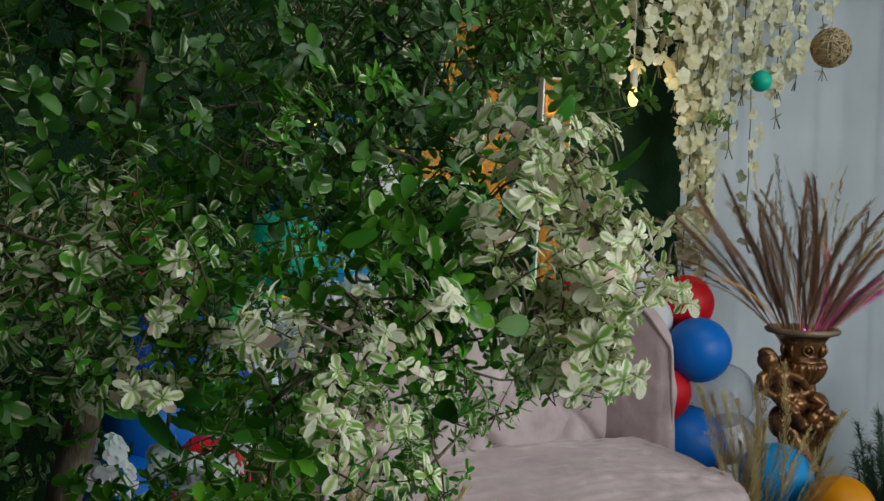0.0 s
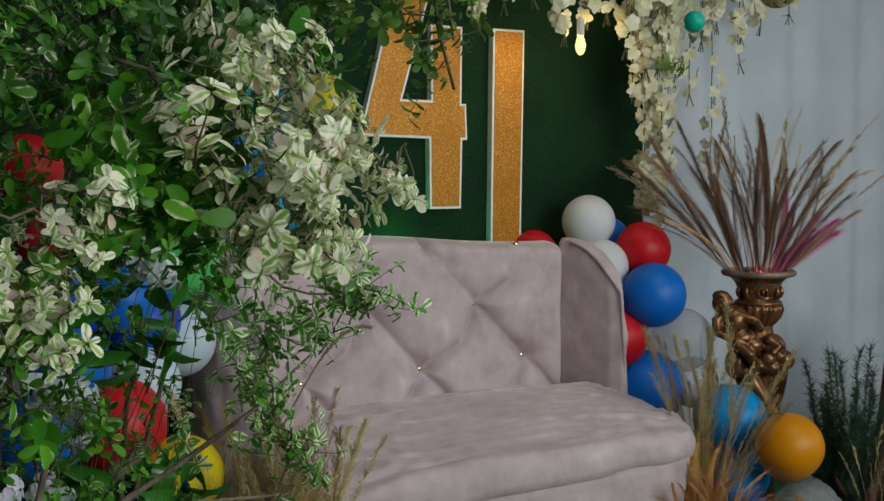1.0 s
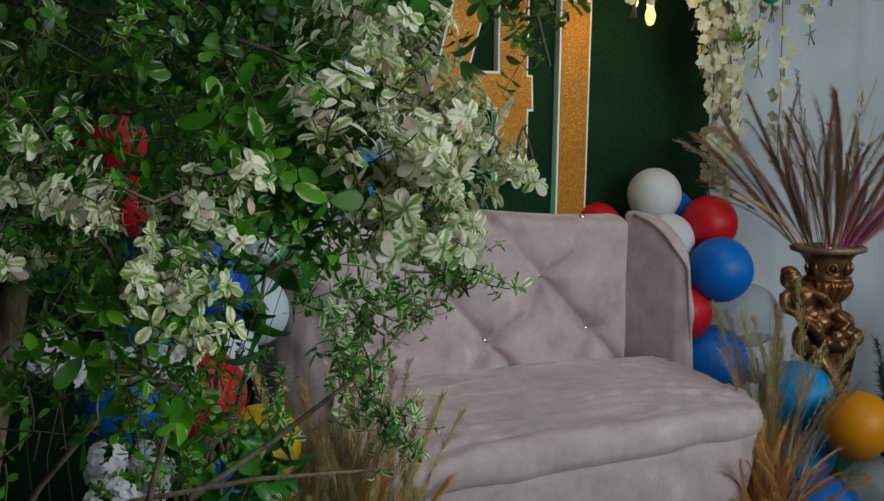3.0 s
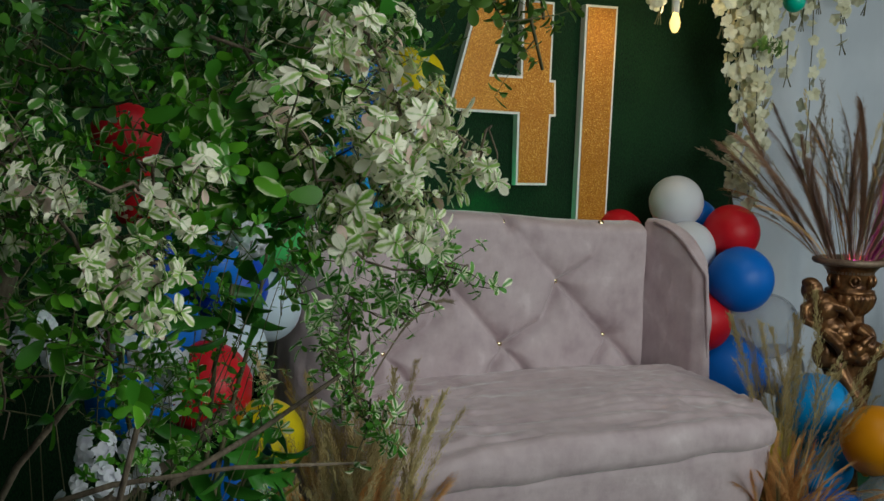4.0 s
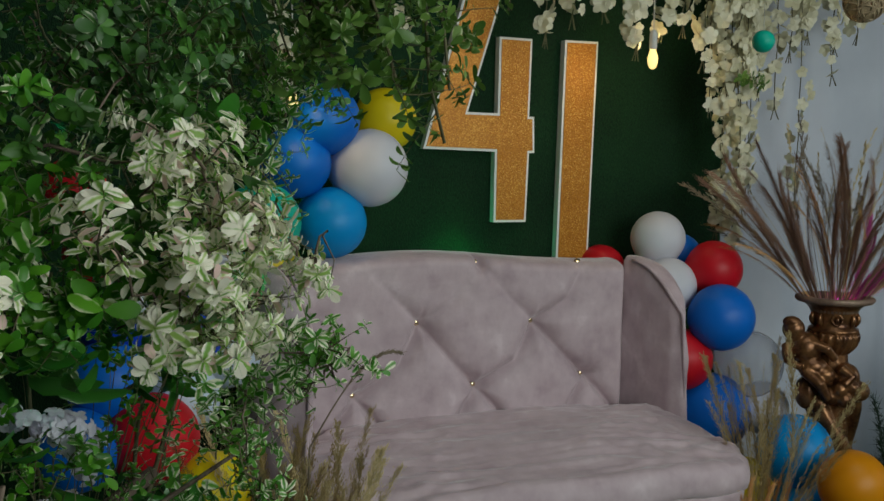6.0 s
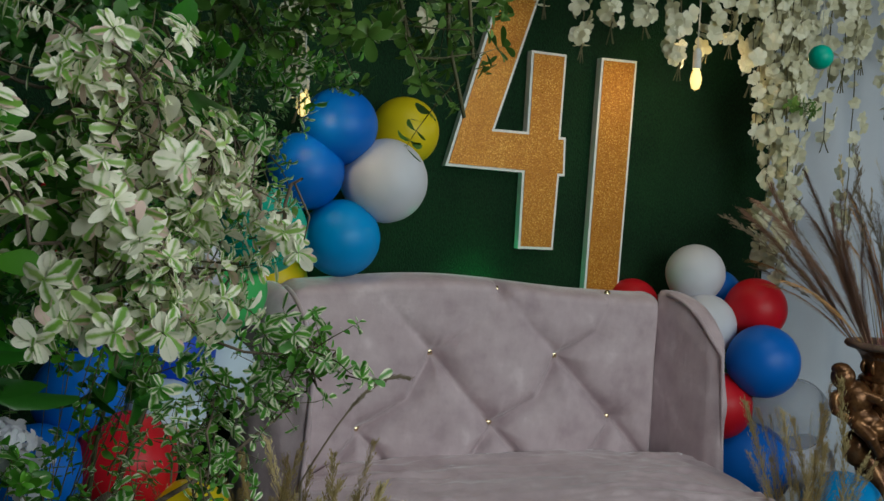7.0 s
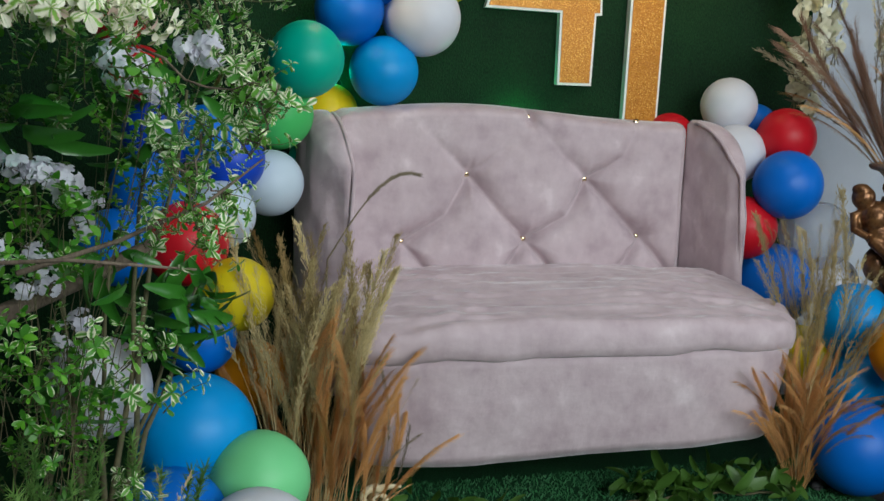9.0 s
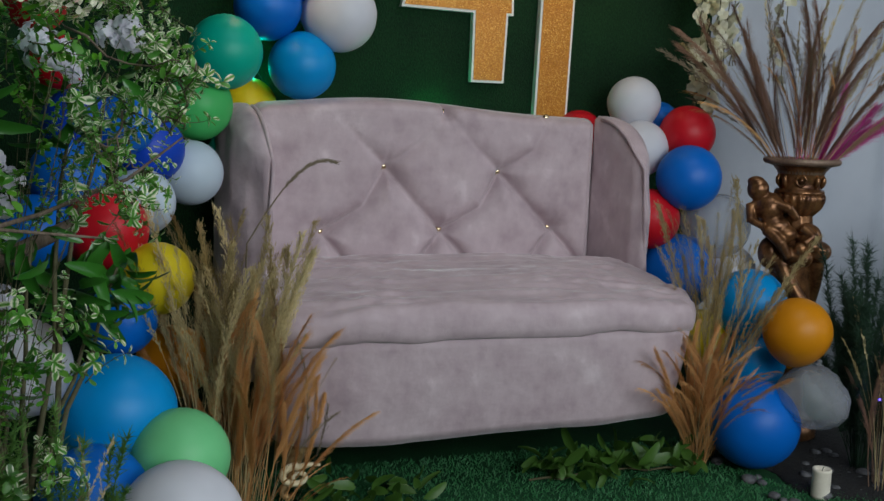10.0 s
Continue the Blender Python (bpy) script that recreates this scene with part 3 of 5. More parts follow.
def cutout(name, outline, label):
    """A flat board figure: white foam edge with a glittered face set into it."""
    ob = thing(name, (sum(p[0] for p in outline) / len(outline), 0.0, min(p[1] for p in outline)), label, "number sign", "numbers on the backdrop")

    def slab(points, y0, y1):
        bm = bmesh.new()
        ring = [bm.verts.new((x, y0, z)) for x, z in points]
        face = bm.faces.new(ring)
        made = bmesh.ops.extrude_face_region(bm, geom=[face])
        bmesh.ops.translate(bm, verts=[v for v in made["geom"] if isinstance(v, bmesh.types.BMVert)], vec=(0, y1 - y0, 0))
        bmesh.ops.recalc_face_normals(bm, faces=bm.faces)
        return bm

    def inset(points, d):
        out = []
        n = len(points)
        for i in range(n):
            a, b, c = (Vector(points[(i + k) % n]) for k in (-1, 0, 1))
            u, v = (b - a).normalized(), (c - b).normalized()
            m = Vector((-u.y, u.x)), Vector((-v.y, v.x))
            mid = (m[0] + m[1]).normalized()
            out.append(tuple(b + mid * d / max(0.4, mid.dot(m[0]))))
        return out

    part("edge", slab(outline, 0.029, -0.002), WHITE_FOAM, ob, "white foam edge", False)
    part("face", slab(inset(outline, 0.009), -0.001, -0.005), GLITTER, ob, "gold glitter face", False)


cutout("number_four", [(-0.083, 1.55), (0.203, 1.545), (0.203, 1.285), (0.338, 1.285), (0.346, 1.542), (0.368, 1.543), (0.364, 1.677), (0.343, 1.677), (0.349, 1.962), (0.213, 1.962), (0.212, 1.685), (0.09, 1.685), (0.24, 2.17), (0.087, 2.17)],
       "gold glitter number four with a white foam edge")
cutout("number_one", [(0.472, 1.12), (0.614, 1.12), (0.635, 1.970), (0.489, 1.967)], "gold glitter number one with a white foam edge")

# ---- balloons ----


def balloon(place, r, colour, label, knot=(0, 0.6, -0.8), slack=0.0):
    place, knot = Vector(place), Vector(knot).normalized()
    ob = thing("balloon", place, label, "balloon", "balloon garland")
    bm = bmesh.new()
    rings = []
    q = knot.to_track_quat("Z", "Y")
    for j in range(1, 20):
        a = math.pi * j / 20
        z = -math.cos(a) * r
        w = math.sin(a) * r
        if z > 0:
            z *= 1 + 0.14 * (z / r) ** 2
            w *= 1 - 0.06 * (z / r)
        rings.append([place + q @ Vector((w * math.cos(b), w * math.sin(b), z)) for b in (2 * math.pi * k / 32 for k in range(32))])
    if slack:
        for ring in rings:
            for p in ring:
                d = p - place
                p += d * slack * (noise.noise(d * 9) - 1.1 * abs(noise.noise(d * 22 + Vector((3, 0, 1))))) - Vector((0, 0, slack * 0.9 * d.z))
    loft(bm, rings)
    body = part("body", bm, BALLOON[colour], ob)
    bm = bmesh.new()
    prof = [(0.16, 1.06), (0.07, 1.13), (0.045, 1.17), (0.075, 1.20), (0.10, 1.25), (0.06, 1.26)]
    loft(bm, [[place + q @ Vector((p * r * math.cos(b), p * r * math.sin(b), z * r)) for b in (2 * math.pi * k / 10 for k in range(10))] for p, z in prof])
    part("knot", bm, BALLOON[colour], body)


# beside the urn
balloon((0.824, -0.162, 1.227), 0.104, "white", "round white balloon on top of the balloon cluster", (0.1, 0.3, -0.9))
balloon((0.817, -0.240, 1.055), 0.109, "white", "white balloon behind the sofa wing", (0.3, 0.6, -0.3))
balloon((0.995, -0.283, 1.118), 0.108, "red", "red balloon beside the white curtain", (-0.5, 0.6, -0.5))
balloon((0.930, -0.413, 0.957), 0.122, "blue", "glossy blue balloon beside the sofa", (0.2, 0.9, -0.1))
balloon((0.826, -0.329, 0.794), 0.114, "red", "red balloon beside the sofa wing", (0.4, 0.8, 0))
balloon((0.668, -0.015, 1.100), 0.095, "red", "red balloon wedged behind the sofa back", (0.5, 0.2, -0.8))
balloon((0.975, -0.10, 1.155), 0.085, "blue", "small blue balloon behind white balloons", (-0.3, 0.3, -0.8))
balloon((1.070, -0.414, 0.776), 0.124, "clear", "translucent silver balloon beside the urn", (-0.6, 0.6, 0.2))
balloon((0.945, -0.351, 0.590), 0.150, "blue", "large blue balloon low beside the sofa", (0, 0.9, 0.2))
balloon((1.15, -0.40, 0.60), 0.10, "white", "white balloon half hidden behind the urn", (-0.6, 0.6, 0.2))
balloon((1.026, -0.705, 0.529), 0.130, "sky_blue", "blue balloon in front of the urn", (0.1, 0.9, 0.2))
balloon((1.040, -0.725, 0.335), 0.117, "sky_blue", "blue balloon low in front of the urn", (0.1, 0.9, 0.2))
balloon((0.89, -0.62, 0.40), 0.10, "yellow", "yellow balloon behind the dry grass", (0.1, 0.9, 0.2))
balloon((1.026, -0.967, 0.491), 0.112, "orange", "orange balloon on the balloon cluster", (0.1, 0.3, -0.9))
balloon((0.935, -0.900, 0.162), 0.152, "blue", "large blue balloon resting on the turf", (0.6, 0.7, 0.1))
balloon((1.07, -1.02, 0.28), 0.120, "clear", "translucent wrinkled balloon beside the orange one", (0.5, 0.5, 0.6), 0.13)
# beside the tree
balloon((-0.275, -0.12, 1.640), 0.108, "yellow", "yellow balloon against the green backdrop", (-0.6, 0.2, -0.6))
balloon((-0.520, -0.240, 1.630), 0.112, "blue", "blue balloon under the hanging leaves", (0.2, 0.5, -0.6))
balloon((-0.611, -0.226, 1.494), 0.114, "blue", "glossy blue balloon over the sofa back", (0.4, 0.7, 0.1))
balloon((-0.371, -0.240, 1.480), 0.126, "white", "large white balloon over the sofa back", (-0.6, 0.6, 0))
balloon((-0.779, -0.480, 1.324), 0.114, "teal", "teal green balloon above the sofa wing", (0.5, 0.7, 0.1))
balloon((-0.496, -0.232, 1.305), 0.115, "sky_blue", "sky blue balloon above the sofa back", (-0.3, 0.8, 0.3))
balloon((-0.66, -0.09, 1.16), 0.105, "yellow", "yellow balloon in the shade behind the sofa", (0, 0.9, 0.3))
balloon((-0.855, -0.390, 1.160), 0.111, "green", "light green balloon beside the sofa wing", (0.3, 0.9, 0))
balloon((-0.70, -0.16, 1.00), 0.10, "teal", "dark teal balloon behind the sofa wing", (0, 0.9, 0.3))
balloon((-1.01, -0.58, 1.03), 0.104, "dark_blue", "dark blue balloon among the leaves", (0.3, 0.9, 0))
balloon((-0.885, -0.490, 0.955), 0.100, "pale_blue", "pale grey balloon beside the sofa wing", (0.1, 0.9, 0))
balloon((-1.036, -0.690, 0.883), 0.095, "pale_blue", "pale blue balloon among the leaves", (0.1, 0.9, 0))
balloon((-1.132, -0.840, 0.825), 0.112, "red", "red balloon behind the leafy branches", (0.3, 0.9, 0))
balloon((-1.005, -0.90, 0.700), 0.098, "yellow", "yellow balloon behind the leafy branches", (0.1, 0.9, 0))
balloon((-1.10, -0.95, 0.600), 0.093, "blue", "blue balloon among broad leaves", (0.1, 0.9, 0))
balloon((-0.955, -0.78, 0.440), 0.105, "orange", "orange balloon behind the dry grass", (0.1, 0.9, 0))
balloon((-1.115, -1.10, 0.400), 0.148, "sky_blue", "large blue balloon beside the dry grass", (0, 0.9, 0.2))
balloon((-0.97, -1.22, 0.315), 0.120, "lime", "light green balloon beside the dry grass", (0, 0.9, 0.2))
balloon((-0.99, -1.46, 0.245), 0.142, "white", "large white balloon low in front", (0, 0.9, 0.2))
balloon((-1.17, -1.30, 0.255), 0.13, "blue", "blue balloon low behind the white one", (0, 0.9, 0.2))
balloon((-1.33, -1.16, 0.540), 0.12, "white", "white balloon behind the shrub", (0, 0.9, 0.2))
balloon((-1.08, -0.68, 1.10), 0.085, "blue", "blue balloon behind dark leaves", (0, 0.9, 0.2))
balloon((-1.20, -0.66, 1.10), 0.10, "dark_blue", "dark blue balloon behind dark leaves", (0, 0.9, 0.2))
balloon((-1.23, -0.78, 0.96), 0.10, "blue", "blue balloon behind the branches", (0, 0.9, 0.2))
balloon((-1.31, -0.86, 0.82), 0.10, "blue", "blue balloon behind white blossoms", (0, 0.9, 0.2))
balloon((-1.25, -0.70, 1.262), 0.075, "red", "red balloon behind the leafy tree", (0, 0.9, 0.2))
balloon((-1.30, -0.76, 1.415), 0.082, "red", "red balloon on top of the cluster behind the leafy tree", (0, 0.9, 0.2))

# ---- leafy tree with pale-edged leaves ----


def spray_mesh(name, leaf_mat, seed, length=0.11, leaf=0.028, pairs=5, rosette=6):
    """A twig with pairs of small rounded leaves and a tuft at its end."""
    rng = random.Random(seed)
    sheet = LeafSheet()
    pts = [Vector((0, 0, 0))]
    way = Vector((0, 0, 1))
    for _ in range(4):
        way = (way + Vector((rng.uniform(-1, 1), rng.uniform(-1, 1), 0)) * 0.28).normalized()
        pts.append(pts[-1] + way * length / 4)
    for i, (a, b) in enumerate(zip(pts, pts[1:])):
        sheet.stick(a, b, 0.0016 - 0.0003 * i, 0.0013 - 0.0003 * i, 1)

    def along(s):
        f = min(3.999, s * 4)
        i = int(f)
        return pts[i].lerp(pts[i + 1], f - i), (pts[i + 1] - pts[i]).normalized()

    for k in range(pairs):
        p, w = along((k + 0.6) / (pairs + 0.3))
        spin = k * 1.9 + rng.uniform(-0.5, 0.5)
        for half in (0, math.pi):
            if rng.random() < 0.08:
                continue
            o = w.orthogonal().normalized()
            out = (Matrix.Rotation(spin + half, 3, w) @ o)
            d = (out + w * rng.uniform(0.0, 0.55)).normalized()
            size = leaf * rng.choice((0.55, 0.75, 0.9, 1.0, 1.1, 1.35))
            sheet.leaf(p, d + scatter(rng) * 0.3, w + out * -0.15 + scatter(rng) * 0.6, size, size * rng.uniform(0.42, 0.64), rng.uniform(-0.05, 0.5), rng.uniform(0.0, 0.22))
    p, w = along(1.0)
    for k in range(rosette):
        spin = 2 * math.pi * k / rosette + rng.uniform(-0.4, 0.4)
        out = Matrix.Rotation(spin, 3, w) @ w.orthogonal().normalized()
        d = (out + w * rng.uniform(0.0, 0.6)).normalized()
        size = leaf * rng.uniform(0.5, 1.3)
        sheet.leaf(p - w * rng.uniform(0, 0.012), d + scatter(rng) * 0.3, w + scatter(rng) * 0.6, size, size * rng.uniform(0.42, 0.64), rng.uniform(-0.05, 0.5), rng.uniform(0.0, 0.22))
    return sheet.mesh(name, [leaf_mat, TWIG])


SPRAYS = {
    "cream": [spray_mesh("cream_spray", LEAF_CREAM, 10 + i, 0.080, 0.0178, 7, 8) for i in range(9)],
    "green": [spray_mesh("green_spray", LEAF_GREEN, 30 + i, 0.095, 0.0168, 7, 6) for i in range(9)],
    "dark": [spray_mesh("shaded_spray", LEAF_SHADED, 50 + i, 0.11, 0.0185, 9, 7) for i in range(7)],
    "vine": [spray_mesh("vine_spray", LEAF_VINE, 70 + i, 0.11, 0.022, 7, 6) for i in range(6)],
    "big": [spray_mesh("big_spray", LEAF_GREEN, 90 + i, 0.09, 0.030, 2, 3) for i in range(5)],
    "fine": [spray_mesh("fine_spray", LEAF_FINE, 110 + i, 0.095, 0.0180, 5, 5) for i in range(7)],
}


def clump(owner, rng, centre, radius, count, kind, source, droop=0.0, flat=0.8, scale=1.0):
    """Sprays round a limb's end, growing away from the limb's source."""
    centre, source = Vector(centre), Vector(source)
    out = (centre - source).normalized()
    for _ in range(count):
        o = scatter(rng) * radius
        o.z *= flat
        way = (out * 0.5 + o / radius * 0.8 + scatter(rng) * 0.5 + Vector((0.06, -0.24, 0.30 - droop))).normalized()
        placed("leaf_spray", rng.choice(SPRAYS[kind]), aim(centre + o - way * 0.05, way, rng.uniform(0, 6.28), scale * rng.uniform(0.75, 1.2)), owner)


TREE = thing("tree", (-1.78, -1.55, 0), "leafy tree with small cream-edged green leaves and thin grey branches", "tree")
rng = random.Random(5)
FORK = Vector((-1.66, -1.72, 0.92))
bm = bmesh.new()
tube(bm, [(-1.80, -1.52, 0), (-1.78, -1.57, 0.3), (-1.72, -1.63, 0.62), FORK, (-1.60, -1.78, 1.25), (-1.56, -1.80, 1.65), (-1.52, -1.76, 2.0)], [0.036, 0.031, 0.027, 0.024, 0.018, 0.012, 0.006], 10)
part("trunk", bm, BARK, TREE, "rough grey-brown trunk")


NODES = [FORK, Vector((-1.60, -1.78, 1.25)), Vector((-1.57, -1.80, 1.45)), Vector((-1.56, -1.80, 1.65))]


def limbs(targets, kind, radius, count, sag=0.03, droop=0.0, scale=1.0):
    """Branches that each leave the nearest limb, with leaf sprays round their ends."""
    for x, y, z in targets:
        end = Vector((x, y, z))
        start = min(NODES, key=lambda n: (n - end).length + max(0, n.z - end.z) * 0.5)
        pts = bent(start, end, sag * rng.uniform(-0.3, 1.3), 6, rng, 0.010)
        thick = 0.0018 + 0.0036 * (start - end).length
        bm = bmesh.new()
        tube(bm, pts, [thick * (1 - 0.11 * i) for i in range(7)], 6)
        part("branch", bm, BARK, TREE)
        NODES.append(end)
        clump(TREE, rng, end, radius, count, kind, start, droop, scale=scale)


# Upper and inner crown: leaves with canopy shade in their colour.
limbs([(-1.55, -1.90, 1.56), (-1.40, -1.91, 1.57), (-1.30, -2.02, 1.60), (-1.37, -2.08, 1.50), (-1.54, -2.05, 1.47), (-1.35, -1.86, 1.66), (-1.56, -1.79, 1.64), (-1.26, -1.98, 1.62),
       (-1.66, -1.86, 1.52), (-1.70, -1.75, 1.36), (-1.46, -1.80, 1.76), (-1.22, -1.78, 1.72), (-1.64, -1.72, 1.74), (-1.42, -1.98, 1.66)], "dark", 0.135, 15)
limbs([(-1.34, -2.10, 1.42), (-1.44, -2.16, 1.39), (-1.34, -2.10, 1.36), (-1.48, -2.16, 1.33), (-1.55, -2.16, 1.28), (-1.68, -1.95, 1.28), (-1.29, -2.10, 1.37), (-1.58, -1.97, 1.44),
       (-1.38, -2.04, 1.44), (-1.49, -2.05, 1.50), (-1.60, -2.08, 1.36), (-1.24, -2.02, 1.50)], "green", 0.095, 14)
limbs([(-1.52, -2.10, 1.17), (-1.62, -2.04, 1.15), (-1.50, -2.06, 1.22), (-1.20, -1.84, 1.28)], "green", 0.070, 7)
limbs([(-1.27, -2.20, 1.50), (-1.24, -2.21, 1.44), (-1.28, -2.25, 1.38), (-1.20, -2.20, 1.42), (-1.23, -2.24, 1.33), (-1.29, -2.25, 1.32), (-1.19, -2.14, 1.33)], "cream", 0.054, 15, scale=0.85)
limbs([(-1.31, -2.19, 1.51), (-1.31, -2.22, 1.35), (-1.36, -2.24, 1.42)], "cream", 0.045, 6)
limbs([(-1.20, -2.16, 1.45), (-1.17, -2.21, 1.41), (-1.14, -2.21, 1.385), (-1.125, -2.22, 1.37)], "cream", 0.024, 4, scale=0.65)
limbs([(-1.51, -2.25, 1.35), (-1.49, -2.22, 1.28), (-1.54, -2.27, 1.25), (-1.58, -2.25, 1.35), (-1.69, -2.05, 1.40), (-1.61, -2.13, 1.38), (-1.46, -2.19, 1.35), (-1.50, -2.20, 1.30), (-1.66, -2.10, 1.30)], "cream", 0.07, 6, scale=0.72)
limbs([(-1.00, -1.92, 1.23), (-1.01, -1.73, 1.13), (-1.11, -1.74, 1.15), (-1.12, -1.80, 1.03), (-1.15, -1.76, 1.09), (-1.10, -1.84, 0.99), (-1.05, -1.88, 1.22), (-1.10, -1.70, 1.10),
       (-1.01, -1.66, 1.17), (-1.06, -1.56, 1.02)], "fine", 0.040, 8, sag=-0.03)
limbs([(-1.78, -1.98, 1.43), (-1.71, -1.96, 1.42), (-1.66, -1.92, 1.38), (-1.75, -1.90, 1.34), (-1.80, -1.86, 1.30), (-1.62, -1.96, 1.33), (-1.72, -1.80, 1.47), (-1.70, -2.02, 1.36), (-1.62, -2.02, 1.40)], "fine", 0.085, 15, scale=0.95)
limbs([(-1.76, -2.00, 1.40), (-1.70, -2.02, 1.31), (-1.66, -2.00, 1.44), (-1.57, -2.06, 1.33)], "cream", 0.06, 5, scale=0.8)
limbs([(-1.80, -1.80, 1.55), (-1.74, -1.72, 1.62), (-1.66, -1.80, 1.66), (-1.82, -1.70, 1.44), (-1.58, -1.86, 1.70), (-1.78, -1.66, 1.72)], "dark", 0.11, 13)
limbs([(-1.52, -2.16, 1.18), (-1.62, -2.06, 1.08), (-1.40, -2.10, 1.44), (-1.34, -2.14, 1.36)], "big", 0.06, 3)

HEART = []
for k in range(3):
    sheet = LeafSheet()
    sheet.leaf(Vector((0, 0, 0)), Vector((0, 0.4, 1)), Vector((0, -1, 0.4)), 0.060, 0.046 - 0.004 * k, 0.25 + 0.15 * k, 0.18, widest=0.40)
    HEART.append(sheet.mesh("heart_leaf", [LEAF_BROAD]))
for x, y, z in ((-1.25, -2.14, 1.545), (-1.21, -2.20, 1.47), (-1.27, -2.24, 1.34), (-1.42, -2.18, 1.44), (-1.38, -2.20, 1.27), (-1.50, -2.12, 1.42), (-1.60, -2.02, 1.30), (-1.33, -2.10, 1.53), (-1.46, -2.16, 1.20), (-1.55, -2.06, 1.12), (-1.22, -2.0, 1.60)):
    for k in range(2):
        placed("leaf", rng.choice(HEART), aim(Vector((x, y, z)) + scatter(rng) * 0.035, Vector((rng.uniform(-1, 1), -0.5, rng.uniform(-0.8, 0.3))), rng.uniform(-0.5, 0.5), rng.uniform(0.5, 0.8)), TREE)

# a thick sawn limb that reaches over the balloons
bm = bmesh.new()
tube(bm, [(-1.62, -1.60, 0.74), (-1.45, -1.50, 0.80), (-1.30, -1.41, 0.855), (-1.20, -1.35, 0.90)], [0.022, 0.019, 0.017, 0.015], 10)
part("sawn_branch", bm, BARK, TREE, "brown sawn-off branch")
for pts in ([(-1.64, -1.70, 0.86), (-1.48, -1.83, 0.94), (-1.32, -1.85, 0.95), (-1.12, -1.84, 0.93)], [(-1.40, -1.80, 0.92), (-1.25, -1.72, 0.96), (-1.10, -1.66, 1.02), (-1.00, -1.66, 1.10)],
            [(-1.70, -1.64, 0.70), (-1.60, -1.90, 1.00), (-1.52, -2.05, 1.15)], [(-1.62, -1.86, 0.5), (-1.50, -1.88, 0.85), (-1.46, -1.98, 1.1)]):
    bm = bmesh.new()
    tube(bm, pts, [0.0055, 0.0045, 0.0035, 0.002][:len(pts)], 6)
    part("branch", bm, BARK, TREE)

# ---- hanging vine in front of the backdrop ----
VINE = thing("hanging_vine", (-0.95, -1.65, 2.2), "hanging green leafy vine over the corner of the stage", "vine")
for a, b, n in (((-1.5, -1.5, 2.1), (-1.00, -1.45, 1.64), 22), ((-1.3, -1.6, 2.1), (-0.96, -1.70, 1.66), 22), ((-1.1, -1.6, 2.15), (-0.86, -1.75, 1.60), 24), ((-0.95, -1.6, 2.2), (-0.79, -1.77, 1.53), 22), ((-1.2, -1.4, 2.2), (-0.92, -1.72, 1.72), 22), ((-0.85, -1.6, 2.2), (-0.76, -1.72, 1.62), 16)):
    pts = bent(a, b, 0.06, 8, rng, 0.015)
    bm = bmesh.new()
    tube(bm, pts, 0.003, 5)
    part("stem", bm, TWIG, VINE)
    for k in range(int((3.0 if b[0] < -0.9 else 1.5) * n)):
        s = rng.random() ** 0.7
        f = min(7.999, s * 8)
        p = pts[int(f)].lerp(pts[int(f) + 1], f - int(f))
        way = scatter(rng) + Vector((0.1, 0, -0.5))
        placed("leaf_spray", rng.choice(SPRAYS["vine"]), aim(p, way, rng.uniform(0, 6.28), rng.uniform(0.8, 1.2)), VINE)

for x, y, z in [(-1.00, -1.25, 1.52), (-1.05, -1.25, 1.4), (-1.11, -1.25, 1.48), (-1.09, -1.25, 1.31), (-1.20, -1.25, 1.38), (-1.05, -1.25, 1.27)]:
    end = Vector((x, y, z))
    bm = bmesh.new()
    tube(bm, bent((x - 0.45, y - 0.1, 2.15), end, 0.05, 8, rng, 0.015), 0.0025, 5)
    part("stem", bm, TWIG, VINE)
    clump(VINE, rng, end, 0.075, 8, "fine", (x - 0.3, y, z + 0.4), 0.5)

for k, (x, y, z) in enumerate(((-1.13, -1.42, 1.61), (-1.05, -1.42, 1.56), (-0.98, -1.42, 1.62), (-1.10, -1.42, 1.50), (-1.02, -1.42, 1.46), (-1.14, -1.42, 1.41), (-1.06, -1.42, 1.35), (-0.94, -1.42, 1.65))):
    end = Vector((x, y, z))
    bm = bmesh.new()
    tube(bm, bent((x - 0.30, y - 0.05, 2.2), end, 0.05, 8, rng, 0.015), 0.0022, 5)
    part("stem", bm, TWIG, VINE)
    clump(VINE, rng, end, 0.085, 13, "green" if k % 2 else "fine", (x - 0.2, y, z + 0.4), 0.4)

# ---- shrub with broad glossy leaves ----


def broad_leaf_mesh(seed):
    r = random.Random(seed)
    sheet = LeafSheet()
    size = 0.098
    sheet.leaf(Vector((0, 0, 0)), Vector((0, 0.55, 1)), Vector((0, -1, 0.6)), size, size * r.uniform(0.30, 0.40), r.uniform(0.35, 0.9), 0.35, widest=0.46)
    return sheet.mesh("broad_leaf", [LEAF_BROAD])


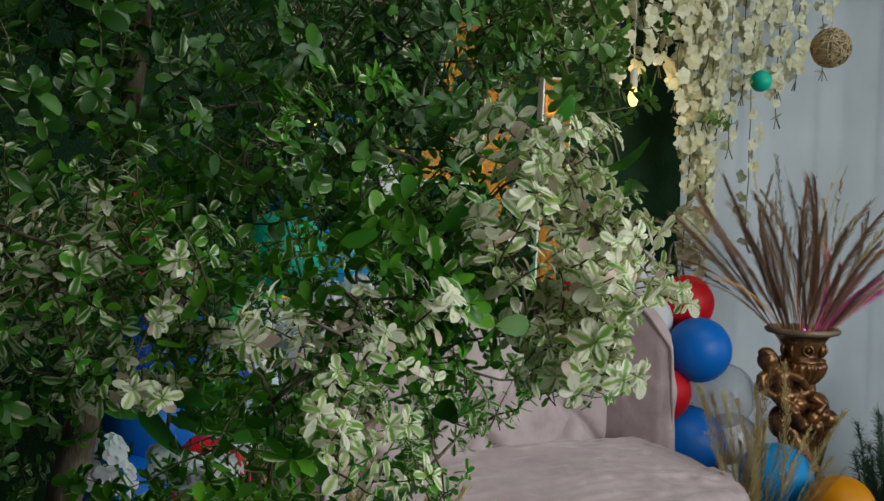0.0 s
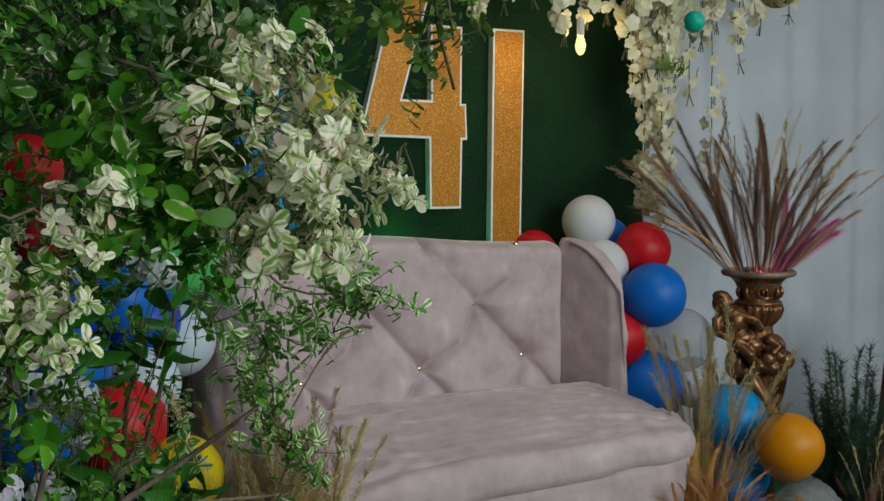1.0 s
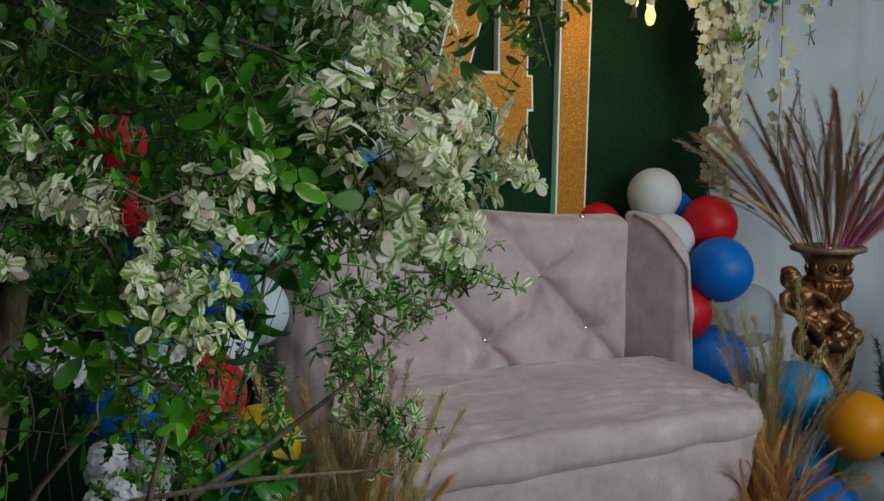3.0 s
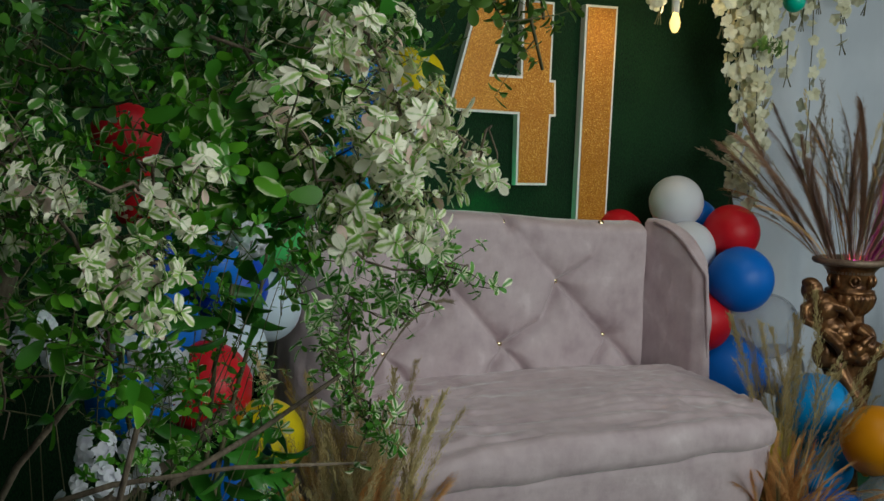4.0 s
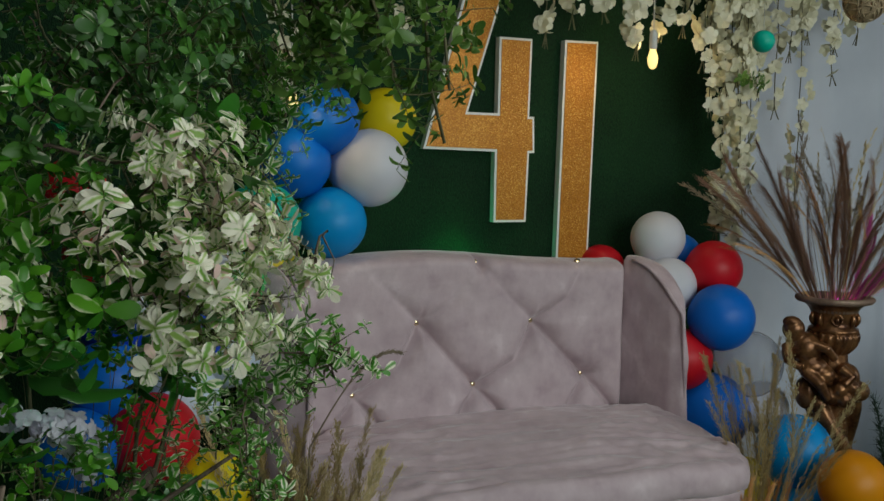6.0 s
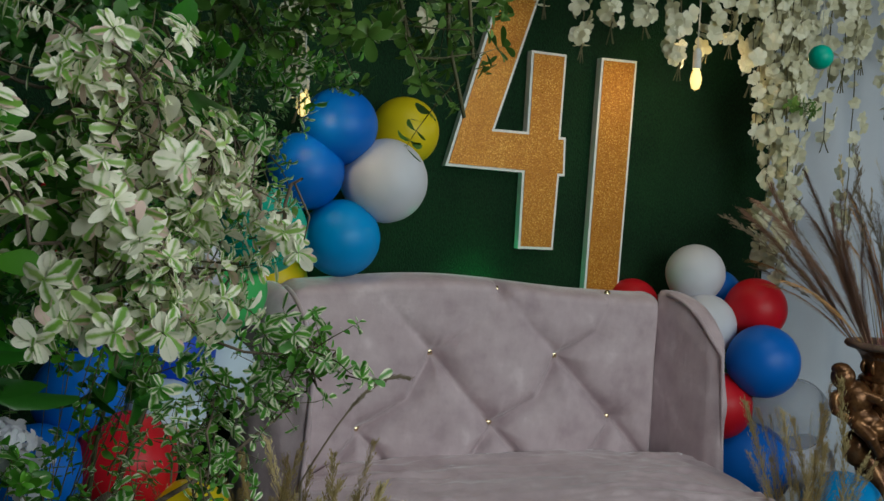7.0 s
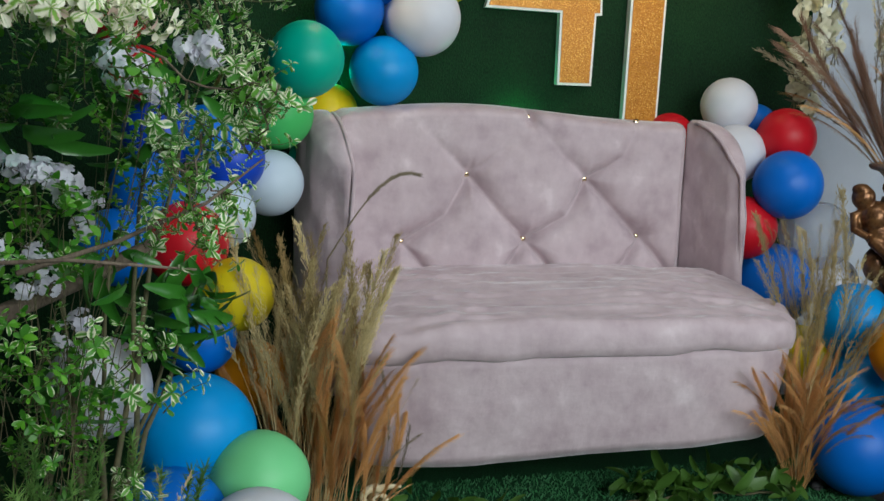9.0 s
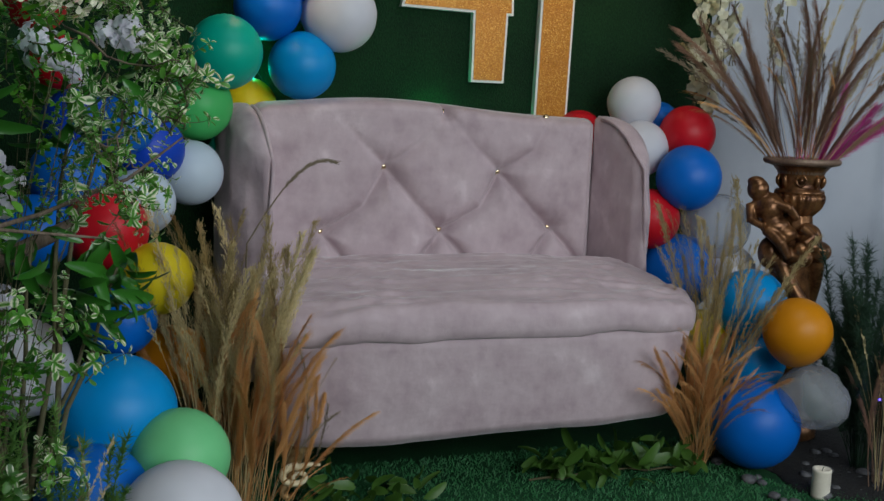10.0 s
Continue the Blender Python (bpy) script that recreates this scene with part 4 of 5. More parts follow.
BROAD = [broad_leaf_mesh(i) for i in range(5)]
SHRUB = thing("broad_leaved_shrub", (-1.32, -1.25, 0), "shrub with broad dark glossy green leaves", "shrub")
for x, y, z, n, r in ((-1.17, -1.26, 0.72, 44, 0.12), (-1.11, -1.22, 0.79, 10, 0.06), (-1.20, -1.36, 1.14, 14, 0.09), (-1.13, -1.36, 1.22, 12, 0.08), (-1.28, -1.46, 0.88, 14, 0.10), (-1.38, -1.35, 0.62, 16, 0.12), (-1.42, -1.5, 1.15, 16, 0.13)):
    c = Vector((x, y, z))
    bm = bmesh.new()
    tube(bm, bent((-1.32, -1.25, 0), c, 0.05, 6, rng, 0.015), [0.009 - 0.001 * i for i in range(7)], 6)
    part("stem", bm, TWIG, SHRUB)
    for _ in range(n):
        o = scatter(rng) * r
        way = o.normalized() + Vector((0.1, -0.4, -0.5)) + scatter(rng) * 0.4
        placed("leaf", rng.choice(BROAD), aim(c + o * 0.6, way, rng.uniform(0, 6.28), rng.uniform(0.6, 1.05)), SHRUB)
LOW = thing("low_shrub", (-1.3, -1.7, 0), "low leafy shrub with small pale-edged leaves", "shrub")
for x, y, z, k, n, r in ((-1.25, -1.66, 0.76, "fine", 8, 0.08), (-1.21, -1.66, 0.68, "fine", 7, 0.06), (-1.34, -1.50, 0.98, "green", 12, 0.12), (-1.28, -1.42, 1.16, "green", 10, 0.11), (-1.36, -1.50, 1.22, "dark", 12, 0.13), (-1.22, -1.38, 1.02, "green", 7, 0.07), (-1.20, -1.70, 1.19, "fine", 6, 0.05), (-1.29, -1.62, 0.60, "green", 8, 0.08), (-1.24, -1.70, 0.50, "fine", 8, 0.07), (-1.38, -1.60, 0.74, "green", 8, 0.09), (-1.18, -1.55, 0.98, "fine", 8, 0.06), (-1.40, -1.55, 1.02, "big", 5, 0.08), (-1.40, -1.62, 0.60, "green", 10, 0.11), (-1.42, -1.62, 0.95, "green", 15, 0.12),
                         (-1.40, -1.75, 0.80, "green", 14, 0.12), (-1.34, -1.72, 0.40, "dark", 6, 0.10), (-1.5, -1.5, 0.5, "dark", 12, 0.15), (-1.45, -1.4, 1.3, "dark", 16, 0.16), (-1.25, -1.3, 1.45, "dark", 26, 0.16), (-1.6, -1.2, 1.1, "dark", 16, 0.18), (-1.05, -1.25, 1.55, "dark", 10, 0.12)):
    c = Vector((x, y, z))
    bm = bmesh.new()
    tube(bm, bent((-1.42 + rng.uniform(-0.15, 0.15), -1.6 + rng.uniform(-0.15, 0.15), 0), c, 0.04, 6, rng, 0.015), [0.0014 - 0.00015 * i for i in range(7)], 5)
    part("stem", bm, TWIG, LOW)
    clump(LOW, rng, c, r, n, k, (-1.3, -1.7, 0.0))

# ---- white blossoms ----


def floret_mesh(name, mat, seed, petals=5, r=0.018, cup=0.35):
    rr = random.Random(seed)
    sheet = LeafSheet()
    for k in range(petals):
        a = 2 * math.pi * k / petals + rr.uniform(-0.15, 0.15)
        d = Vector((math.cos(a), math.sin(a), cup * rr.uniform(0.5, 1.3)))
        sheet.leaf(Vector((0, 0, 0)), d, Vector((0, 0, 1)), r * rr.uniform(0.9, 1.1), r * rr.uniform(0.8, 1.0), rr.uniform(0.1, 0.4), 0.15)
    return sheet.mesh(name, [mat])


def cluster_mesh(name, mat, seed, count=16, radius=0.035, r=0.017):
    rr = random.Random(seed)
    sheet = LeafSheet()
    for _ in range(count):
        n = scatter(rr).normalized()
        n.z = abs(n.z) * 0.9 + 0.1
        n.normalize()
        c = n * radius * rr.uniform(0.8, 1.1)
        q = n.to_track_quat("Z", "Y")
        for k in range(5):
            a = 2 * math.pi * k / 5 + rr.uniform(-0.2, 0.2)
            d = q @ Vector((math.cos(a), math.sin(a), 0.25))
            sheet.leaf(c, d, n, r * rr.uniform(0.85, 1.1), r * 0.9, rr.uniform(0.1, 0.4), 0.15)
        sheet.stick(Vector((0, 0, -0.03)), c, 0.0008, 0.0008, 1)
    return sheet.mesh(name, [mat, TWIG])


CLUSTERS = [cluster_mesh("blossom_cluster", PETAL, 200 + i, 7, 0.042, 0.026) for i in range(4)]
BLOSSOM = thing("blossom_branch", (-1.5, -1.45, 0), "artificial branch with clusters of white blossoms", "flowers")
for x, y, z, n in ((-1.26, -1.46, 1.27, 3), (-1.20, -1.44, 1.22, 3), (-1.09, -1.45, 1.285, 2), (-1.13, -1.45, 1.29, 2), (-1.32, -1.45, 0.93, 2), (-1.41, -1.60, 1.06, 3), (-1.48, -1.60, 0.915, 2), (-1.52, -1.60, 1.09, 2), (-1.34, -1.55, 1.03, 3), (-1.22, -1.48, 1.26, 3), (-1.36, -1.41, 0.90, 2), (-1.41, -1.53, 0.83, 2), (-1.35, -1.44, 0.74, 2), (-1.43, -1.55, 1.06, 2), (-1.10, -1.48, 1.30, 2), (-1.32, -1.43, 1.01, 2),
                   (-1.49, -1.71, 0.93, 3), (-1.38, -1.40, 0.97, 1), (-1.55, -1.67, 1.12, 2), (-1.22, -1.60, 1.27, 2), (-1.39, -1.56, 0.89, 2), (-1.5, -1.66, 0.86, 2)):
    c = Vector((x, y, z))
    bm = bmesh.new()
    tube(bm, bent((-1.5 + rng.uniform(-0.15, 0.1), -1.40 + rng.uniform(-0.1, 0.15), 0), c, 0.05, 6, rng, 0.015), [0.0019 - 0.0002 * i for i in range(7)], 5)
    part("stem", bm, TWIG, BLOSSOM)
    for _ in range(n):
        o = scatter(rng) * 0.035
        placed("blossom", rng.choice(CLUSTERS), aim(c + o, o + Vector((0.1, -0.9, 0.3)), rng.uniform(0, 6.28), rng.uniform(0.48, 0.66)), BLOSSOM)

FLORETS = [floret_mesh("floret", PETAL_CREAM, 300 + i, 5, 0.030, 0.5) for i in range(5)]


def hanging_garland(top, bottom, count, spread, label, size=1.0):
    top, bottom = Vector(top), Vector(bottom)
    ob = thing("blossom_garland", top, label, "flower garland", "white blossom garlands")
    pts = bent(top, bottom, 0.0, 10, rng, 0.008)
    bm = bmesh.new()
    tube(bm, pts, 0.0022, 5)
    part("stem", bm, TWIG, ob)
    for k in range(count):
        s = (k + rng.random()) / count
        f = min(9.999, s * 10)
        p = pts[int(f)].lerp(pts[int(f) + 1], f - int(f))
        o = scatter(rng) * spread * (1.15 - 0.55 * s)
        o.z *= 0.4
        placed("floret", rng.choice(FLORETS), aim(p + o, o.normalized() + Vector((-0.15, -0.7, -0.25)), rng.uniform(0, 6.28), size * rng.uniform(0.7, 1.15)), ob)
    for k in range(3):
        way = Vector((rng.uniform(-0.4, 0.4), rng.uniform(-0.3, 0.3), -1)).normalized()
        bm = bmesh.new()
        tube(bm, [bottom, bottom + way * 0.03, bottom + way * 0.06 + Vector((0, 0, 0.005))], 0.002, 5)
        part("tendril", bm, TWIG, ob)


bm = bmesh.new()
tube(bm, [(-1.6, -0.25, 2.46), (1.25, -0.25, 2.46)], 0.012, 10)
for x in (-1.5, 1.2):
    tube(bm, [(x, -0.25, 2.46), (x, 0.04, 2.46)], 0.010, 8)
setting("garland_rail", bm, WIRE, "dark rail along the top of the backdrop", "rail", True)
bm = bmesh.new()
tube(bm, [(1.05, -0.2, 2.71), (2.6, -0.1, 2.71)], 0.010, 10)
for x in (1.1, 2.5):
    tube(bm, [(x, -0.2, 2.71), (x, 0.56, 2.71)], 0.008, 8)
setting("curtain_rail", bm, WIRE, "dark rail over the white curtain", "rail", True)
hanging_garland((1.12, -0.22, 2.7), (1.09, -0.17, 1.27), 85, 0.040, "long hanging garland of cream white blossoms")
hanging_garland((1.17, -0.24, 2.7), (1.11, -0.24, 1.15), 95, 0.042, "long hanging garland of cream white blossoms")
for x, z, n, sp in ((-0.27, 1.93, 18, 0.05), (-0.12, 2.05, 16, 0.05), (0.10, 2.07, 14, 0.05), (0.25, 1.95, 22, 0.055), (0.38, 2.02, 18, 0.05), (0.50, 2.05, 16, 0.05), (0.62, 1.93, 24, 0.06), (0.76, 2.0, 18, 0.05), (0.84, 2.02, 18, 0.05), (0.94, 1.90, 26, 0.06), (1.02, 1.82, 26, 0.06), (1.10, 1.84, 26, 0.07)):
    hanging_garland((x, -0.25, 2.45), (x + rng.uniform(-0.02, 0.02), -0.25, z), n + 12, sp, "hanging cluster of cream white blossoms under the top edge")
for x, y, z, n in ((0.98, -0.21, 1.74, 44), (1.05, -0.20, 1.62, 60), (1.20, -0.17, 1.60, 60), (1.25, -0.15, 1.36, 66), (1.34, -0.12, 1.82, 46), (1.48, -0.12, 1.98, 40), (1.60, -0.10, 2.06, 36), (1.74, -0.10, 2.02, 36), (1.90, -0.08, 2.08, 34), (2.05, -0.08, 2.14, 30)):
    hanging_garland((x, y, 2.7), (x + rng.uniform(-0.03, 0.03), y, z), n, 0.062, "hanging garland of cream white blossoms over the curtain", 1.1)
for x, y, z, n in ((1.30, -0.1, 1.45, 34), (1.42, -0.1, 1.75, 26), (1.55, -0.1, 1.35, 30), (1.72, -0.1, 1.9, 24)):
    hanging_garland((x, y, 2.7), (x, y, z), n, 0.05, "thin garland of pale blossoms over the white curtain")

# ---- dry grasses ----


def plume_mesh(name, mat, seed, stalk=0.45, plume=0.30, width=0.028, hairs=170, stem_r=0.0022, bow=0.26, airy=False):
    """A dried stalk with a brush of long fine strands, or an airy head of seeds on short side stems."""
    rr = random.Random(seed)
    sheet = LeafSheet()
    bend = Vector((rr.uniform(-1, 1), rr.uniform(-1, 1), 0)).normalized() * bow * rr.uniform(0.4, 1.0)
    total = stalk + plume

    def spine(s):
        return Vector((0, 0, total * (s - 0.3 * bow * s ** 3))) + bend * s * s * total

    for i in range(10):
        sheet.stick(spine(i / 10), spine((i + 1) / 10), stem_r * (1 - 0.08 * i), stem_r * (1 - 0.08 * (i + 1)), 0)
    nod = bend.normalized()
    for _ in range(hairs):
        k = rr.random() ** 0.9
        s = (stalk + plume * k) / total
        p = spine(min(1, s))
        ahead = (spine(min(1, s + 0.05)) - spine(min(1, s + 0.05) - 0.05)).normalized()
        a = rr.uniform(0, 2 * math.pi)
        out = Vector((math.cos(a), math.sin(a), 0))
        swell = 0.35 + 0.65 * math.sin(math.pi * min(1, 0.12 + 0.80 * k))
        if airy:
            l = width * swell * rr.uniform(0.7, 1.6)
            tip = p + (out * rr.uniform(0.25, 0.6) + ahead) * l
            sheet.hair(p, tip, 0.0006, 0)
            for _ in range(3):
                q = p.lerp(tip, rr.uniform(0.3, 1.0))
                sheet.hair(q, q + scatter(rr) * 0.004 + ahead * 0.008, 0.0012, 0)
        else:
            l = rr.uniform(0.03, 0.10) * (1.15 - 0.6 * k)
            w = width * swell * rr.uniform(0.15, 0.6) * (1.8 if rr.random() < 0.08 else 1.0)
            mid = p + ahead * l * 0.55 + out * w * 0.7
            tip = mid + ahead * l * 0.5 + out * w * 0.25 + nod * 0.010 - Vector((0, 0, rr.uniform(0, 0.014)))
            sheet.hair(p, mid, 0.0006, 0)
            sheet.hair(mid - (mid - p) * 0.3, tip, 0.0005, 0)
    return sheet.mesh(name, [mat])


PLUMES = {
    "gold": [plume_mesh("golden_plume", PLUME_GOLD, 400 + i, 0.26, 0.42, 0.034, 620, bow=0.30) for i in range(6)],
    "straw": [plume_mesh("straw_plume", PLUME_STRAW, 420 + i, 0.44, 0.42, 0.030, 230, 0.0017, 0.22, True) for i in range(6)],
    "brown": [plume_mesh("brown_plume", PLUME_BROWN, 440 + i, 0.16, 0.44, 0.030, 560, bow=0.24) for i in range(6)],
    "pink": [plume_mesh("led_tinted_plume", PLUME_LED_TINT, 460 + i, 0.06, 0.34, 0.040, 620, bow=0.2) for i in range(3)],
    "thin": [plume_mesh("thin_stalk", PLUME_STRAW, 480 + i, 0.45, 0.25, 0.012, 46, 0.0012, 0.3, True) for i in range(4)],
    "wisp": [plume_mesh("arching_wisp", PLUME_GOLD, 500 + i, 0.10, 0.44, 0.012, 150, 0.0014, 0.55) for i in range(6)],
    "seed": [plume_mesh("dark_seed_stalk", PLUME_DARK, 520 + i, 0.42, 0.30, 0.026, 120, 0.0016, 0.35, True) for i in range(3)],
}


def bundle(place, label, mix, lean=(0, 0, 0), fan=0.5, foot=0.05, seed=1, scale=1.0):
    r = random.Random(seed)
    ob = thing("dry_grass_bundle", place, label, "dried grass", "dried pampas grass")
    base = Vector(place)
    for kind, count, size in mix:
        for _ in range(count):
            a = r.uniform(0, 2 * math.pi)
            k = r.random() ** 0.6
            o = Vector((math.cos(a), math.sin(a), 0)) * k
            way = Vector((0, 0, 1)) + o * fan + Vector(lean) * r.uniform(0.4, 1.2)
            placed("plume", r.choice(PLUMES[kind]), aim(base + o * foot, way, r.uniform(0, 6.28), scale * size * r.uniform(0.75, 1.15)), ob)
    return ob


bundle((-0.825, -0.98, 0.0), "tall bundle of straw-coloured dried grass beside the sofa", (("straw", 58, 0.98), ("thin", 24, 1.1), ("gold", 12, 0.98)), (0.04, 0.0, 0), 0.15, 0.07, 3)
bundle((-0.79, -1.02, 0.0), "golden pampas plumes leaning in front of the sofa", (("gold", 24, 0.92), ("straw", 8, 0.75)), (0.15, 0.0, 0), 0.17, 0.06, 4)
bundle((-0.72, -1.02, 0.0), "low golden pampas and seed stalks bending over the turf", (("gold", 5, 0.80), ("seed", 4, 0.75), ("wisp", 10, 0.5)), (0.42, -0.05, 0), 0.18, 0.04, 14)
bundle((0.772, -0.83, 0.0), "spreading bundle of golden dried grass in front of the balloons", (("wisp", 60, 0.95), ("gold", 26, 0.74), ("thin", 12, 0.9)), (-0.16, -0.16, 0), 0.36, 0.022, 5)
bundle((0.86, -0.745, 0.0), "tall straw-coloured dried grass beside the sofa", (("straw", 26, 1.08), ("thin", 14, 1.15)), (0.0, -0.06, 0), 0.15, 0.03, 6)
bundle((1.25, -1.17, 0.0), "thin brown dried grass in the corner", (("brown", 16, 0.85), ("thin", 16, 0.85)), (0.10, 0.05, 0), 0.22, 0.05, 7)
bundle((-1.30, -1.78, 0.0), "thin dried stalks under the shrub", (("thin", 14, 0.75), ("brown", 8, 0.75)), (-0.05, -0.05, 0), 0.3, 0.10, 8)

ARCH = thing("dry_grass_stalk", (-0.80, -0.97, 0), "single arched seed stalk bending over the sofa", "dried grass", "dried pampas grass")
pts = [Vector((-0.80 + 0.02 * k / 6, -0.97, 0.80 * k / 6)) for k in range(7)]
pts += [Vector((-0.78 + 0.235 * k / 9, -0.97, 0.80 + 0.225 * math.sin(1.75 * k / 9))) for k in range(1, 10)]
bm = bmesh.new()
tube(bm, pts, [0.0032 - 0.00012 * k for k in range(len(pts))], 6)
part("stem", bm, PLUME_DARK, ARCH)
sheet = LeafSheet()
r = random.Random(8)
for k in range(420):
    f = r.uniform(9.5, 14.999)
    p = pts[int(f)].lerp(pts[int(f) + 1], f - int(f))
    d = (pts[int(f) + 1] - pts[int(f)]).normalized()
    sheet.hair(p - BASE[ARCH], p + d * 0.016 + scatter(r) * 0.009 - BASE[ARCH], 0.0012, 0)
ob = new("seed_head", sheet.mesh("seed_head", [PLUME_DARK]))
ob.parent = ARCH

# ---- gilded urn on a figured pedestal, with dried plumes ----
URN = thing("pedestal_urn", (1.285, -0.60, 0), "antique gold urn on a carved figure pedestal", "urn")
C = (1.285, -0.60, 0)
bm = bmesh.new()
lathe(bm, C, [(0.050, 0.835), (0.066, 0.850), (0.080, 0.868), (0.088, 0.890), (0.090, 0.905), (0.084, 0.920)], 80, 0.045, 20)
part("gadroon", bm, BRONZE, URN, "gadrooned gold lower bowl")
bm = bmesh.new()
lathe(bm, C, [(0.084, 0.916), (0.088, 0.922), (0.086, 0.930), (0.074, 0.936), (0.073, 0.955), (0.077, 0.978), (0.086, 1.000), (0.100, 1.016), (0.112, 1.024)], 40)
bowl = part("bowl", bm, BRONZE, URN, "flared gold neck")
face = Vector((-0.60, -0.80, 0)).normalized()
side = Vector((0.80, -0.60, 0)).normalized()
bm = bmesh.new()
hub = Vector(C) + face * 0.076 + Vector((0, 0, 0.968))
tube(bm, [hub + side * 0.017 * math.cos(a * math.pi / 9) + Vector((0, 0, 0.019 * math.sin(a * math.pi / 9))) for a in range(19)], 0.0046, 8)
part("medallion_ring", bm, BRONZE, bowl, "raised gold medallion ring")
bm = bmesh.new()
bmesh.ops.create_icosphere(bm, subdivisions=2, radius=1, matrix=Matrix.LocRotScale(hub, None, (0.009, 0.009, 0.012)))
part("medallion_boss", bm, BRONZE, bowl, "raised gold boss")
for q in (-1.25, -0.75, 0.75, 1.25):
    turn = Matrix.Rotation(q, 3, "Z") @ face
    bm = bmesh.new()
    tube(bm, [Vector(C) + turn * (0.073 + 0.010 * math.sin(k * 0.6)) + Vector((0, 0, 0.940 + 0.011 * k)) for k in range(6)], [0.004, 0.009, 0.010, 0.009, 0.006, 0.002], 8)
    part("leaf_relief", bm, BRONZE, bowl, "raised gold leaf")
bm = bmesh.new()
lathe(bm, C, [(0.108, 1.020), (0.130, 1.026), (0.137, 1.034), (0.136, 1.043), (0.126, 1.048), (0.112, 1.045), (0.098, 1.03), (0.082, 0.99)], 44)
part("rim", bm, URN_RIM, URN, "worn brown rim")
# the figure that bears the bowl: a leaning body, raised arms, gathered cloth and a twisted shaft
bm = bmesh.new()


def limb_blob(points, radii):
    tube(bm, [(C[0] + x, C[1] + y, z) for x, y, z in points], radii, 12)


for x, y, z, r, sx, sz in ((-0.142, -0.085, 0.930, 0.039, 1, 1.08), (-0.150, -0.095, 0.958, 0.026, 1.2, 0.8), (-0.098, -0.075, 0.862, 0.052, 1.05, 1.15), (-0.075, -0.085, 0.800, 0.046, 1.15, 0.9), (-0.148, -0.070, 0.845, 0.034, 0.9, 1.3),
                           (-0.035, -0.095, 0.775, 0.036, 1.1, 0.9), (0.045, -0.060, 0.760, 0.046, 1.0, 1.2), (0.085, -0.055, 0.715, 0.038, 1.1, 1.0), (-0.005, -0.090, 0.700, 0.032, 1.2, 1.0), (0.035, -0.095, 0.690, 0.030, 1, 1),
                           (0.020, -0.105, 0.725, 0.026, 1, 1), (0.060, -0.095, 0.735, 0.024, 1, 1), (-0.085, -0.060, 0.700, 0.048, 0.9, 1.3), (0.0, 0.0, 0.74, 0.070, 1.1, 1.5)):
    bmesh.ops.create_icosphere(bm, subdivisions=3, radius=r, matrix=Matrix.LocRotScale((C[0] + x, C[1] + y, z), None, (sx, 1, sz)))
limb_blob([(-0.125, -0.08, 0.88), (-0.165, -0.09, 0.865), (-0.160, -0.11, 0.82), (-0.115, -0.13, 0.80)], [0.020, 0.019, 0.016, 0.013])
limb_blob([(-0.08, -0.10, 0.88), (-0.03, -0.11, 0.87), (0.0, -0.09, 0.83)], [0.020, 0.018, 0.014])
limb_blob([(-0.10, -0.11, 0.79), (-0.05, -0.13, 0.745), (-0.02, -0.12, 0.69)], [0.024, 0.021, 0.015])
limb_blob([(0.02, -0.09, 0.80), (0.06, -0.10, 0.77), (0.03, -0.12, 0.745)], [0.020, 0.018, 0.013])
for k in range(5):
    a = 0.9 * k
    limb_blob([(0.075 * math.cos(a + 0.35 * j) * (1 - 0.05 * j) + 0.012 * j, -0.035 + 0.060 * math.sin(a + 0.35 * j), 0.70 - 0.055 * j) for j in range(7)], [0.030, 0.030, 0.028, 0.026, 0.026, 0.028, 0.030])
limb_blob([(0.0, 0, 0.86), (0.0, 0, 0.72), (0.01, -0.01, 0.55), (0.02, -0.01, 0.34)], [0.052, 0.066, 0.055, 0.062])
limb_blob([(0.05, -0.07, 0.44), (0.09, -0.08, 0.43), (0.115, -0.06, 0.455)], [0.034, 0.030, 0.020])
for v in bm.verts:
    d = v.co - Vector(C)
    v.co = Vector(C) + d.x * Vector((0.78, -0.63, 0)) + d.y * Vector((0.63, 0.78, 0)) + Vector((0, 0, d.z))
fig = part("carved_figure", bm, BRONZE, URN, "carved gold figure, plainly shaped")
mod = fig.modifiers.new("merge", "REMESH")
mod.mode, mod.voxel_size, mod.use_smooth_shade = "VOXEL", 0.0042, True
bm = bmesh.new()
lathe(bm, C, [(0.13, 0.0), (0.13, 0.05), (0.11, 0.07), (0.075, 0.11), (0.065, 0.25), (0.08, 0.33), (0.07, 0.37)], 32)
part("foot", bm, BRONZE, URN, "turned gold foot")
PAMPAS = bundle((1.285, -0.60, 0.92), "fan of brown dried pampas plumes in the urn, some coloured as the pink led lights them", (("brown", 36, 1.12), ("thin", 16, 1.1), ("seed", 14, 1.0), ("straw", 6, 0.85), ("wisp", 10, 1.1)), (0.02, 0, 0), 0.74, 0.03, 12)
# Plumes over the led, with its pink light in their own colour.
r = random.Random(31)
for k in range(9):
    way = Vector((0.55 + r.uniform(-0.25, 0.35), r.uniform(-0.3, 0.1), 0.75))
    placed("plume", r.choice(PLUMES["pink"]), aim((1.30, -0.61, 0.96), way, r.uniform(0, 6), r.uniform(0.85, 1.15)), PAMPAS)

